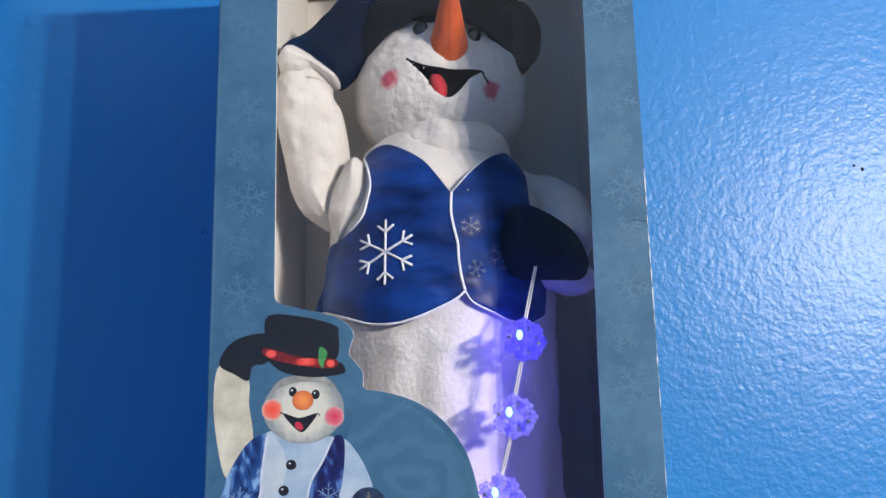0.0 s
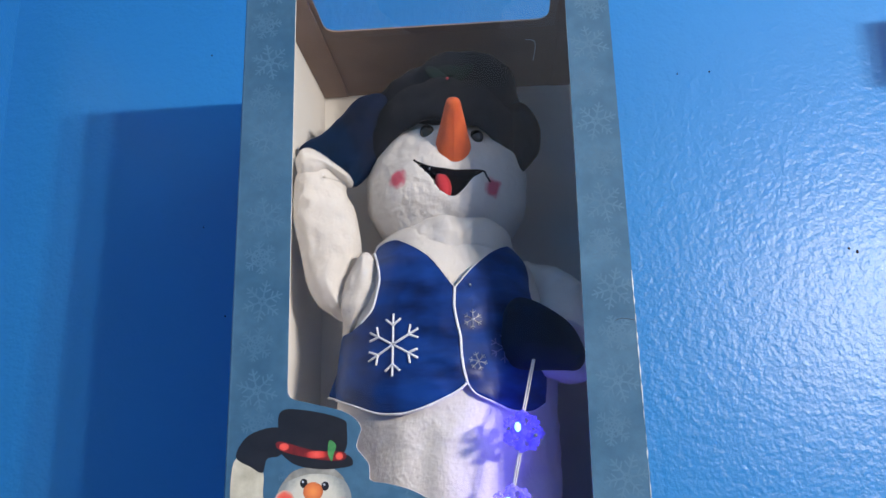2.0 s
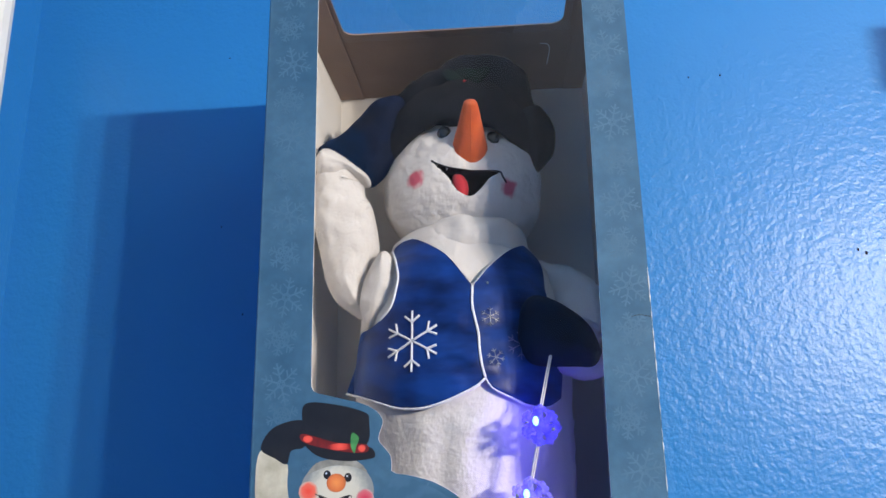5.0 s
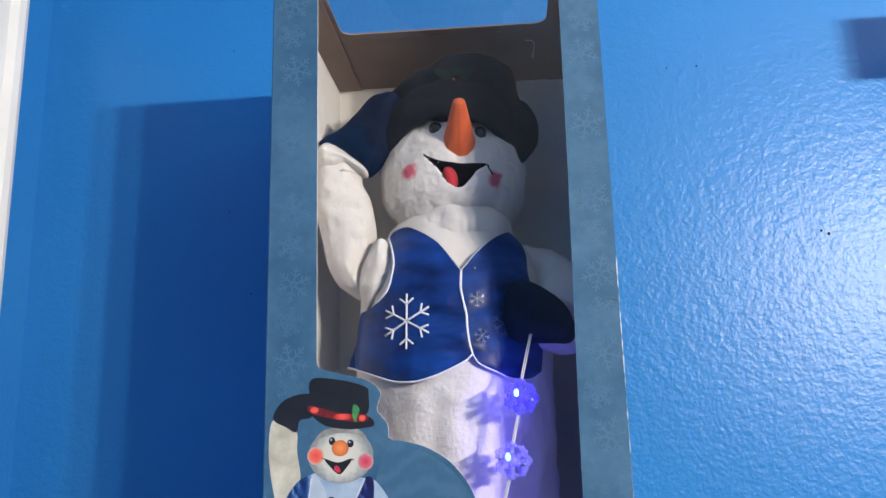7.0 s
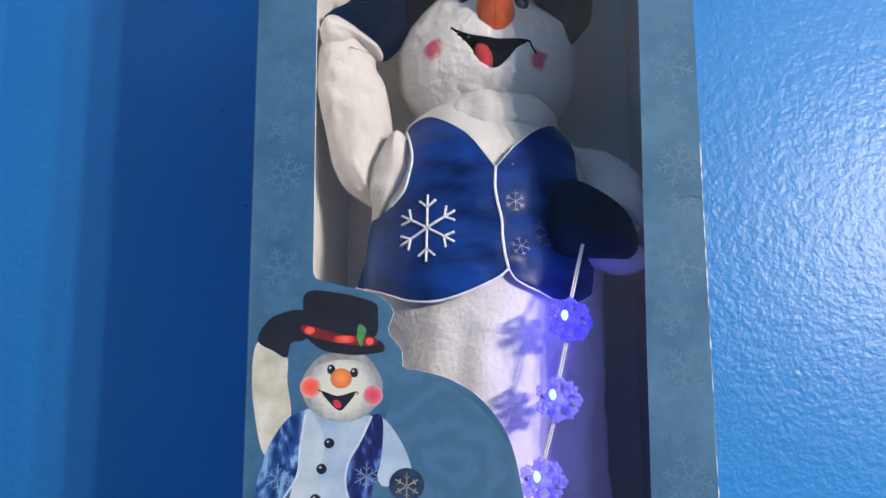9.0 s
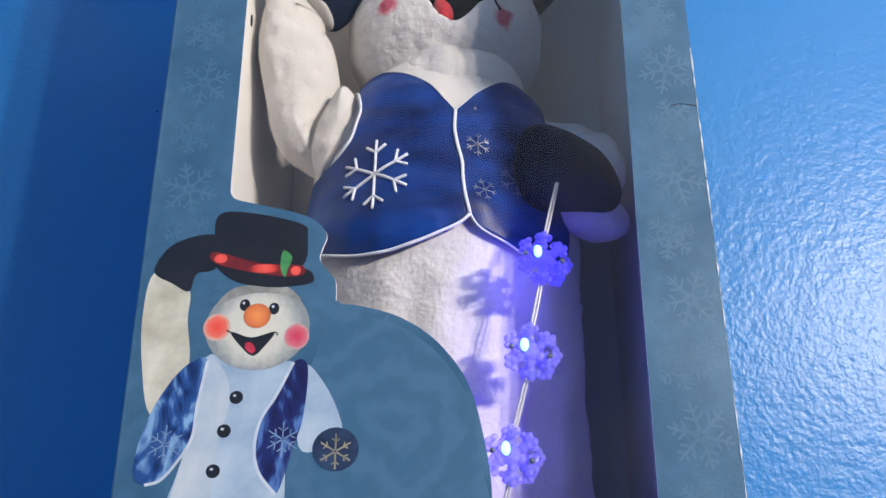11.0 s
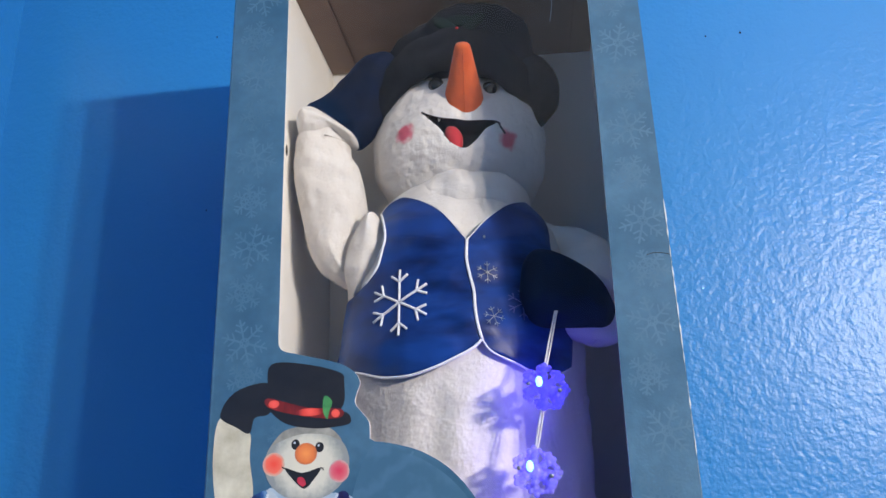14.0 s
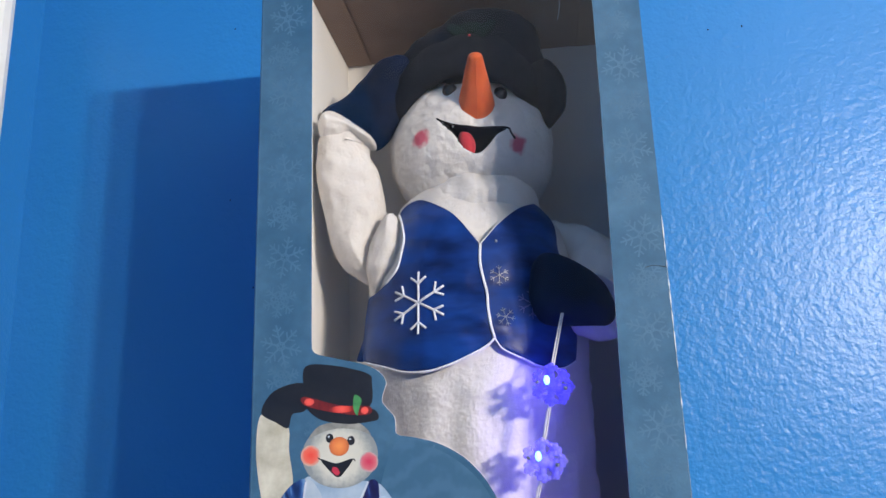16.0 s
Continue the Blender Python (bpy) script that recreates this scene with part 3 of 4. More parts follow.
ink("printed_vest", [(-0.1045, 1.365), (-0.1075, 1.343), (-0.1085, 1.329), (-0.1145, 1.318), (-0.1215, 1.310), (-0.1285, 1.308), (-0.1345, 1.312), (-0.1335, 1.327), (-0.1285, 1.343), (-0.1195, 1.358), (-0.1115, 1.365)], satin_print)
ink("printed_vest", [(-0.0625, 1.364), (-0.0695, 1.349), (-0.0765, 1.337), (-0.0785, 1.324), (-0.0755, 1.313), (-0.0675, 1.304), (-0.0635, 1.313), (-0.0605, 1.324), (-0.0565, 1.338), (-0.0555, 1.362)], satin_dark)
ink_line("printed_piping", [(-0.1045, 1.365), (-0.1075, 1.343), (-0.1085, 1.329), (-0.1145, 1.318), (-0.1215, 1.310), (-0.1285, 1.308)], 0.0014, line_print)
ink_line("printed_piping", [(-0.0625, 1.364), (-0.0695, 1.349), (-0.0765, 1.337), (-0.0785, 1.324), (-0.0755, 1.313), (-0.0675, 1.304)], 0.0014, line_print)
for x, z in ((-0.089, 1.3475), (-0.0935, 1.332), (-0.097, 1.314)):
    ink("printed_button", ring_points(x, z, 0.0033, 0.0031), black_print)
    ink("printed_glint", ring_points(x - 0.0008, z + 0.0009, 0.0008, 0.0006, 6), line_print)
ink("printed_face", ring_points(-0.0815, 1.3815, 0.0258, 0.0212, 14), face_print)
ink("printed_shade", [(-0.103, 1.3925), (-0.096, 1.4005), (-0.083, 1.4030), (-0.068, 1.4015), (-0.0605, 1.3940), (-0.070, 1.3975), (-0.084, 1.3985), (-0.096, 1.3955)], shade_print)
ink("printed_crown", [(-0.1055, 1.441), (-0.085, 1.4405), (-0.0625, 1.4345), (-0.0592, 1.428), (-0.0612, 1.412), (-0.082, 1.407), (-0.106, 1.413), (-0.1068, 1.425)], black_print)
ink("printed_brim", [(-0.1068, 1.4165), (-0.085, 1.411), (-0.060, 1.411), (-0.0548, 1.4045), (-0.062, 1.4022), (-0.078, 1.4015), (-0.096, 1.4055)], black_print)
ink("printed_ribbon", [(-0.1062, 1.4205), (-0.082, 1.4140), (-0.0615, 1.4125), (-0.062, 1.4070), (-0.082, 1.4085), (-0.1055, 1.4145)], ribbon_print)
for x, z, rx, rz in ((-0.1028, 1.4168, 0.0034, 0.0024), (-0.0800, 1.4112, 0.0088, 0.0023), (-0.0643, 1.4098, 0.0026, 0.0024)):
    ink("printed_glint", ring_points(x, z, rx, rz), ribbon_glint)
ink("printed_leaf", [(-0.0712, 1.4205), (-0.0665, 1.417), (-0.0682, 1.411), (-0.0695, 1.4065), (-0.0722, 1.412)], green_print)
ink("printed_cheek", ring_points(-0.1015, 1.3815, 0.0068, 0.0068), cheek_print)
ink("printed_cheek", ring_points(-0.0618, 1.3765, 0.0062, 0.0064), cheek_pink)
for x, z in ((-0.0885, 1.3925), (-0.0738, 1.3905)):
    ink("printed_eye", ring_points(x, z, 0.0026, 0.0030), black_print)
    ink("printed_glint", ring_points(x - 0.0006, z + 0.001, 0.0007, 0.0007, 6), line_print)
ink("printed_nose", ring_points(-0.082, 1.3870, 0.0068, 0.0062, 12), nose_print)
ink("printed_mouth", [(-0.0945, 1.3792), (-0.084, 1.3762), (-0.0728, 1.3788), (-0.0775, 1.3715), (-0.0825, 1.3672), (-0.0885, 1.3715)], black_print, 4)
ink("printed_tongue", [(-0.0865, 1.3735), (-0.0835, 1.3735), (-0.0815, 1.3700), (-0.0835, 1.3685), (-0.0865, 1.3708)], tongue_print, 4)
ink_line("printed_smile", [(-0.0965, 1.3800), (-0.0945, 1.3790), (-0.084, 1.3758), (-0.073, 1.3786), (-0.0712, 1.3772)], 0.0007, black_print)
ink("printed_mitten", ring_points(-0.0405, 1.3235, 0.0108, 0.0098, 12), mitten_print)
bm = flake_arms(bmesh.new(), -0.0405, 1.3225, 0.008, FRONT - 0.00014 - 0.000007 * (LAYER[0] + 2), 0.0008, 0.52, ((0.6, 0.2),))
box_part("printed_star", bm, star_print, front_panel)
bm = flake_arms(bmesh.new(), -0.121, 1.326, 0.009, FRONT - 0.00014 - 0.000007 * (LAYER[0] + 2), 0.0006, 0.5, ((0.5, 0.3),))
box_part("printed_star", bm, faint_line, front_panel)
bm = flake_arms(bmesh.new(), -0.0655, 1.328, 0.008, FRONT - 0.00014 - 0.000007 * (LAYER[0] + 2), 0.0006, 0.5, ((0.5, 0.3),))
box_part("printed_star", bm, faint_line, front_panel)


# ---- the plush snowman ----
snowman = tagged(new("plush_snowman"), "white plush snowman toy in blue velvet vest and black hat", "plush toy")
snowman.location = (0.0, 0.62, BASE + CARD)
ST = Matrix.Translation(-snowman.location)


def toy_part(name, bm, mat, parent=snowman, label="", smooth=True):
    bm.transform(ST)
    return part(name, bm, mat, parent, label, smooth)


PLUSH = (0.85, 0.815, 0.775)
plush = pile_material("white_plush", PLUSH, ())
plush_hair = pile_material("white_plush_hair", PLUSH, (), 0.5)
HEAD_C, HEAD_R = Vector((0.0035, 0.632, 1.652)), Vector((0.0770, 0.066, 0.074))
MOUTH = [(q[0], q[1]) for q in spline([(-0.0195, 1.6595, 0), (-0.006, 1.6525, 0), (0.010, 1.6490, 0), (0.0255, 1.6485, 0), (0.0405, 1.6490, 0), (0.0310, 1.6420, 0), (0.0245, 1.6335, 0), (0.0160, 1.6255, 0), (0.008, 1.6265, 0), (0.000, 1.6335, 0), (-0.007, 1.6450, 0)], 4, True)]


def inside(x, z, poly):
    hit = False
    for (x0, z0), (x1, z1) in zip(poly, poly[1:] + poly[:1]):
        if (z0 > z) != (z1 > z) and x < (x1 - x0) * (z - z0) / (z1 - z0) + x0:
            hit = not hit
    return hit


def nearest(x, z, poly):
    best = (1.0, x, z)
    for (x0, z0), (x1, z1) in zip(poly, poly[1:] + poly[:1]):
        dx, dz = x1 - x0, z1 - z0
        t = min(max(((x - x0) * dx + (z - z0) * dz) / (dx * dx + dz * dz + 1e-12), 0), 1)
        best = min(best, (math.hypot(x - x0 - t * dx, z - z0 - t * dz), x0 + t * dx, z0 + t * dz))
    return best


def gap_to(x, z, poly):
    return nearest(x, z, poly)[0]


def head_shell(d):
    """The head's surface point in a unit direction: cheeks, chin and a soft unevenness."""
    q = Vector((HEAD_C.x + d.x * HEAD_R.x, HEAD_C.y + d.y * HEAD_R.y, HEAD_C.z + d.z * HEAD_R.z))
    if d.y < 0:
        for cx, cz, r, push in ((-0.036, 1.632, 0.026, 0.006), (0.046, 1.624, 0.026, 0.006), (0.012, 1.612, 0.022, 0.008), (0.012, 1.663, 0.022, 0.004)):
            q.y -= push * math.exp(-((q.x - cx) ** 2 + (q.z - cz) ** 2) / (r * r)) * -d.y
    q.x += 0.005 * max(-d.z, 0) * d.x
    q += d * (0.0026 * noise.noise(q * 34) + 0.0011 * noise.noise(q * 75) + 0.0008 * noise.noise(q * 170))
    return q


def front_of_head(x, z):
    ex, ez = (x - HEAD_C.x) / HEAD_R.x, (z - HEAD_C.z) / HEAD_R.z
    return head_shell(Vector((ex, -math.sqrt(max(1 - ex * ex - ez * ez, 0.01)), ez))).y


ROUGE = [(Vector((x, front_of_head(x, z), z)) - snowman.location, 0.0088, tint) for x, z, tint in ((-0.0370, 1.6465, (0.70, 0.10, 0.17)), (0.0485, 1.6355, (0.68, 0.12, 0.20)))]
plush_face = pile_material("white_plush_face", PLUSH, ROUGE)
face_hair = pile_material("white_plush_face_hair", PLUSH, ROUGE, 0.5)
bm = bmesh.new()
bmesh.ops.create_uvsphere(bm, u_segments=220, v_segments=150, radius=1.0)
for v in bm.verts:
    d = v.co.normalized()
    v.co = head_shell(d)
    if d.y < -0.1 and abs(v.co.x) < 0.06 and 1.6 < v.co.z < 1.68:
        near, nx, nz = nearest(v.co.x, v.co.z, MOUTH)
        if near < 0.0010:
            v.co.x, v.co.z = nx, nz
            continue
    if d.y < -0.1 and inside(v.co.x, v.co.z, MOUTH):
        v.co.y += min(gap_to(v.co.x, v.co.z, MOUTH) * 5.0, 0.016)
for f in bm.faces:
    c = f.calc_center_median()
    if c.y < 0.62 and inside(c.x, c.z, MOUTH):
        f.material_index = 1
head = toy_part("head", bm, [plush_face, mouth_black], label="white plush head with open black mouth")

bm = blob(bmesh.new(), (0.0045, front_of_head(0.004, 1.638) + 0.0085, 1.6375), (0.0070, 0.006, 0.0135), (-14, -16, 0), 0.0006, 90, 20, 14)
toy_part("tongue", bm, tongue_red, head, "red felt tongue")
line = [Vector((x, front_of_head(x, z) - 0.0005, z)) for x, z in ((q[0], q[1]) for q in spline([(-0.0205, 1.6615, 0), (-0.0190, 1.6595, 0), (-0.006, 1.6528, 0), (0.010, 1.6493, 0), (0.0255, 1.6488, 0), (0.0405, 1.6492, 0), (0.0430, 1.6455, 0), (0.0465, 1.6395, 0)], 6))]
toy_part("mouth_edge", tube(bmesh.new(), line, 0.0008, 6), mouth_black, head)
for x, z in ((-0.0095, 1.6920), (0.0350, 1.6865)):
    y = front_of_head(x, z)
    toy_part("eye", blob(bmesh.new(), (x, y + 0.001, z), (0.0068, 0.0040, 0.0078), (-15, 0, 0), u=24, v=16), eye_black, head, "glossy black eye")

# nose: a stitched felt cone that points up and out
base, tip = Vector((0.0135, 0.580, 1.6680)), Vector((0.0172, 0.5375, 1.7055))
axis = (tip - base).normalized()
side = axis.cross(Vector((0, 0, 1))).normalized()
up = side.cross(axis)
bm, rings = bmesh.new(), []
for i in range(43):
    t = i / 42
    r = 0.0186 * (1 - t) ** 0.95 + 0.0052 * t if t < 0.93 else 0.0063 * math.sqrt(max(1 - ((t - 0.93) / 0.07) ** 2, 0.004))
    r *= 1 if t > 0.06 else 0.86 + t * 2.3
    ring = []
    for k in range(28):
        a = 2 * math.pi * k / 28
        rr = r * (1 + 0.03 * noise.noise((t * 5, math.cos(a) * 2, math.sin(a) * 2)))
        ring.append(bm.verts.new(base + axis * (t * (tip - base).length) + rr * (math.cos(a) * side + math.sin(a) * up)))
    rings.append(ring)
for a, b in zip(rings, rings[1:]):
    for k in range(28):
        bm.faces.new((a[k], a[(k + 1) % 28], b[(k + 1) % 28], b[k]))
bm.faces.new(rings[-1])
bmesh.ops.recalc_face_normals(bm, faces=bm.faces)
seam = [rings[i][21].co * 0.96 + rings[i][20].co * 0.04 for i in range(2, 40)]
nose = toy_part("nose", bm, nose_felt, head, "orange felt carrot nose with a seam")
toy_part("nose_seam", tube(bmesh.new(), [q - 0.0001 * up for q in seam], 0.0004, 5), seam_thread, nose)

# body
ST_RINGS = [(1.207, 0.085, 0.075), (1.24, 0.095, 0.092), (1.30, 0.0985, 0.100), (1.36, 0.0975, 0.103), (1.42, 0.097, 0.103), (1.47, 0.099, 0.101), (1.52, 0.093, 0.090), (1.56, 0.083, 0.078), (1.59, 0.066, 0.060), (1.615, 0.045, 0.042)]
BODY = Vector((0.0, 0.628))


def body_size(z):
    for (z0, a0, b0), (z1, a1, b1) in zip(ST_RINGS, ST_RINGS[1:]):
        if z <= z1:
            t = max((z - z0) / (z1 - z0), 0)
            t = t * t * (3 - 2 * t) * 0.5 + t * 0.5
            return a0 + (a1 - a0) * t, b0 + (b1 - b0) * t
    return ST_RINGS[-1][1:]


def front_of_body(x, z):
    a, b = body_size(z)
    e = (x - BODY.x) / a
    return BODY.y - b * math.sqrt(max(1 - e * e, 0.0)) if abs(e) < 1 else BODY.y + (abs(e) - 1) * 0.05


bm, rings = bmesh.new(), []
for z in np.linspace(1.207, 1.615, 90):
    a, b = body_size(z)
    ring = []
    for k in range(120):
        t = 2 * math.pi * k / 120
        q = Vector((BODY.x + a * math.cos(t), BODY.y + b * math.sin(t), z))
        n = Vector((math.cos(t), math.sin(t), 0))
        wave = 0.0035 * noise.noise((q.x * 45, q.y * 45, q.z * 10)) if z < 1.43 else 0.0
        ring.append(bm.verts.new(q + n * (wave + 0.0022 * noise.noise(q * 40) + 0.0012 * noise.noise(q * 110))))
    rings.append(ring)
for a, b in zip(rings, rings[1:]):
    for k in range(120):
        bm.faces.new((a[k], a[(k + 1) % 120], b[(k + 1) % 120], b[k]))
bm.faces.new(rings[0][::-1])
bm.faces.new(rings[-1])
body = toy_part("body", bm, plush, label="white plush body")

bm = blob(bmesh.new(), (0.010, 0.609, 1.588), (0.052, 0.045, 0.036), (0, 0, 0), 0.004, 60, 80, 56, 6)
ruff = toy_part("neck_ruff", bm, plush, body)


def sleeve(name, path, radii, seed):
    bm = bmesh.new()
    pts = spline(path, 10)
    n = len(radii) - 1
    rr = []
    for i in range(len(pts)):
        t = i / (len(pts) - 1) * n
        k = min(int(t), n - 1)
        rr.append(radii[k] + (radii[k + 1] - radii[k]) * (t - k))
    rr[0] *= 0.5
    rr[-1] *= 0.5
    tube(bm, pts, rr, 48)
    bmesh.ops.subdivide_edges(bm, edges=[e for e in bm.edges], cuts=1, use_grid_fill=True)
    bm.normal_update()
    for v in bm.verts:
        q = v.co
        v.co = q + v.normal * (0.0050 * noise.noise(q * 30 + Vector((seed, 0, 0))) + 0.0020 * noise.noise((q.x * 22 + q.z * 20, q.y * 22, q.z * 58 + seed)) + 0.0014 * noise.noise(q * 85))
    return toy_part(name, bm, plush)


def pillow(bm, outline, y, thick, inset, lumps=0.0, freq=40.0, seed=0.0, n=56, m=40, back=0.7):
    """A stuffed flat shape: its outline in x-z, bulging to the front and less to the back."""
    poly = [(q[0], q[1]) for q in spline([(a, b, 0) for a, b in outline], 6, True)]
    z0, z1 = min(q[1] for q in poly), max(q[1] for q in poly)
    front, rear = [], []
    for j in range(n + 1):
        z = z0 + (z1 - z0) * (0.5 - 0.5 * math.cos(math.pi * (0.02 + 0.96 * j / n)))
        xs = [a[0] + (b[0] - a[0]) * (z - a[1]) / (b[1] - a[1]) for a, b in zip(poly, poly[1:] + poly[:1]) if (a[1] > z) != (b[1] > z)]
        lo, hi = min(xs), max(xs)
        f, r = [], []
        for i in range(m + 1):
            x = lo + (hi - lo) * (0.5 - 0.5 * math.cos(math.pi * i / m))
            d = min(gap_to(x, z, poly) / inset, 1.0)
            rise = thick * math.sqrt(1 - (1 - d) ** 2)
            q = Vector((x, y - rise, z))
            q += Vector((0.35 * noise.noise(q * freq + Vector((seed, 5, 0))), -1, 0.35 * noise.noise(q * freq + Vector((0, 9, seed))))) * lumps * (noise.noise(q * freq + Vector((seed, 0, 0))) + 0.5 * noise.noise(q * freq * 2.6))
            f.append(bm.verts.new(q))
            r.append(f[-1] if i in (0, m) else bm.verts.new((x, y + rise * back, z)))
        front.append(f)
        rear.append(r)
    for rows, flip in ((front, False), (rear, True)):
        for a, b in zip(rows, rows[1:]):
            for i in range(m):
                vs = (a[i], a[i + 1], b[i + 1], b[i])
                bm.faces.new(vs[::-1] if flip else vs)
    for k in (0, -1):
        loop = front[k] + rear[k][-2:0:-1]
        bm.faces.new(loop[::-1] if k == 0 else loop)
    bmesh.ops.recalc_face_normals(bm, faces=bm.faces)
    return bm


FOREARM = [(-0.126, 1.672), (-0.1365, 1.660), (-0.1370, 1.620), (-0.1310, 1.592), (-0.1240, 1.560), (-0.1150, 1.541), (-0.1030, 1.5305), (-0.0880, 1.5220), (-0.0810, 1.5260), (-0.0800, 1.545), (-0.0795, 1.566), (-0.0745, 1.586), (-0.0765, 1.608), (-0.0815, 1.630), (-0.0885, 1.643), (-0.0900, 1.658), (-0.100, 1.670)]
arm_up = toy_part("raised_arm", pillow(bmesh.new(), FOREARM, 0.602, 0.030, 0.027, 0.0045, 34, 1.0, 80, 56), plush)
UPPER = [(-0.0740, 1.5750), (-0.0690, 1.5800), (-0.0630, 1.5800), (-0.0565, 1.5690), (-0.0520, 1.5560), (-0.0515, 1.5410), (-0.0545, 1.5260), (-0.0690, 1.5125), (-0.0800, 1.5060), (-0.0845, 1.5160), (-0.0880, 1.5330), (-0.0860, 1.5500), (-0.0800, 1.5650)]
upper = toy_part("upper_arm", pillow(bmesh.new(), UPPER, 0.583, 0.020, 0.020, 0.003, 40, 2.0, 60, 40), plush, arm_up)
CUFF = [(-0.1350, 1.6700), (-0.1330, 1.6800), (-0.1250, 1.6865), (-0.1130, 1.6830), (-0.1000, 1.6730), (-0.0865, 1.6615), (-0.0825, 1.6550), (-0.0860, 1.6515), (-0.0950, 1.6535), (-0.1040, 1.6590), (-0.1130, 1.6540), (-0.1280, 1.6530)]
wrist = toy_part("cuff", pillow(bmesh.new(), CUFF, 0.600, 0.033, 0.016, 0.003, 50, 3.0, 50, 44), plush, arm_up)
arm_down = sleeve("lowered_arm", [(0.072, 0.640, 1.562), (0.094, 0.632, 1.552), (0.106, 0.614, 1.540), (0.109, 0.590, 1.517), (0.103, 0.570, 1.497)], [0.021, 0.0225, 0.0215, 0.021, 0.019], 5)
low_cuff = toy_part("cuff", blob(bmesh.new(), (0.1015, 0.574, 1.4770), (0.0250, 0.018, 0.0155), (0, 18, 0), 0.003, 50, 40, 28, 7), plush, arm_down)

# mittens
RAISED = [(-0.1370, 1.6920), (-0.1300, 1.7010), (-0.1170, 1.7085), (-0.1075, 1.7140), (-0.0960, 1.7260), (-0.0840, 1.7395), (-0.0740, 1.7455), (-0.0600, 1.7470), (-0.0480, 1.7400), (-0.0470, 1.7150), (-0.0560, 1.6850), (-0.0640, 1.6730), (-0.0750, 1.6595), (-0.0860, 1.6540), (-0.1000, 1.6620), (-0.1200, 1.6760)]
toy_part("raised_mitten", pillow(bmesh.new(), RAISED, 0.612, 0.020, 0.024, 0.004, 38, 4.0), navy_felt, arm_up, "navy velvet mitten gripping the hat brim")
LOWERED = [(0.0505, 1.5040), (0.0540, 1.5200), (0.0620, 1.5285), (0.0740, 1.5275), (0.0910, 1.5185), (0.1060, 1.5050), (0.1140, 1.4890), (0.1160, 1.4780), (0.1090, 1.4695), (0.0930, 1.4700), (0.0700, 1.4705), (0.0560, 1.4750), (0.0500, 1.4880)]
mitten = toy_part("lowered_mitten", pillow(bmesh.new(), LOWERED, 0.545, 0.022, 0.026, 0.004, 34, 5.0), navy_felt, arm_down, "navy velvet mitten holding a light string")


# vest: two velvet fronts with piped edges
def line_at(points, n):
    pts = spline([(a, 0, b) for a, b in points], 12)
    length = [0.0]
    for a, b in zip(pts, pts[1:]):
        length.append(length[-1] + (b - a).length)
    out, k = [], 0
    for i in range(n):
        s = length[-1] * i / (n - 1)
        while k < len(pts) - 2 and length[k + 1] < s:
            k += 1
        t = (s - length[k]) / max(length[k + 1] - length[k], 1e-9)
        out.append(pts[k].lerp(pts[k + 1], min(t, 1)))
    return out


def vest_y(x, z):
    fold = 0.0028 * noise.noise((x * 13 + z * 9, 9.0, z * 55)) + 0.0022 * noise.noise((x * 30 + z * 8, 2.0, z * 30)) + 0.0012 * noise.noise((x * 80, 5.0, z * 60))
    pull = math.exp(-((x + 0.002) / 0.018) ** 2 - ((z - 1.488) / 0.020) ** 2)
    fold += 0.0016 * pull * math.sin((z - 1.488) * 300 + (x + 0.002) * 50)
    return front_of_body(x, z) - 0.0055 + fold


def vest_front(name, low, high, left, right):
    n = 46
    lo, hi, le, ri = (line_at(q, n) for q in (low, high, left, right))
    bm, grid = bmesh.new(), []
    for j in range(n):
        v, row = j / (n - 1), []
        for i in range(n):
            u = i / (n - 1)
            q = (1 - v) * lo[i] + v * hi[i] + (1 - u) * le[j] + u * ri[j] - ((1 - u) * (1 - v) * lo[0] + u * (1 - v) * lo[-1] + (1 - u) * v * hi[0] + u * v * hi[-1])
            row.append(bm.verts.new((q.x, vest_y(q.x, q.z), q.z)))
        grid.append(row)
    faces = [bm.faces.new((grid[j][i], grid[j][i + 1], grid[j + 1][i + 1], grid[j + 1][i])) for j in range(n - 1) for i in range(n - 1)]
    bmesh.ops.recalc_face_normals(bm, faces=faces)
    inner = bmesh.ops.extrude_face_region(bm, geom=faces)
    for g in inner["geom"]:
        if isinstance(g, bmesh.types.BMVert):
            g.co.y += 0.0022
    bmesh.ops.recalc_face_normals(bm, faces=bm.faces)
    return toy_part(name, bm, velvet, vest)


def piping(points, radius, parent):
    path = [Vector((q.x, vest_y(q.x, q.z) - 0.0006, q.z)) for q in line_at(points, 60)]
    toy_part("piping", tube(bmesh.new(), path, radius, 8), cord_white, parent, "white piped edge")


vest = new("vest")
vest.parent = snowman
L_LOW = [(-0.1085, 1.4575), (-0.0860, 1.4510), (-0.0670, 1.4450), (-0.0490, 1.4395), (-0.0300, 1.4385), (-0.0120, 1.4425), (0.0060, 1.4500), (0.0165, 1.4555), (0.0225, 1.4610)]
L_EDGE = [(0.0225, 1.4610), (0.0200, 1.4720), (0.0185, 1.4850), (0.0180, 1.4970), (0.0155, 1.5090), (0.0135, 1.5220), (0.0140, 1.5380), (-0.0030, 1.5620), (-0.0120, 1.5720), (-0.0300, 1.5855), (-0.0400, 1.5905), (-0.0500, 1.5905)]
L_SIDE = [(-0.1085, 1.4575), (-0.1020, 1.4760), (-0.0950, 1.4980), (-0.0890, 1.5080), (-0.0790, 1.5085), (-0.0670, 1.5145), (-0.0565, 1.5240), (-0.0520, 1.5390), (-0.0510, 1.5540), (-0.0545, 1.5690), (-0.0600, 1.5820)]
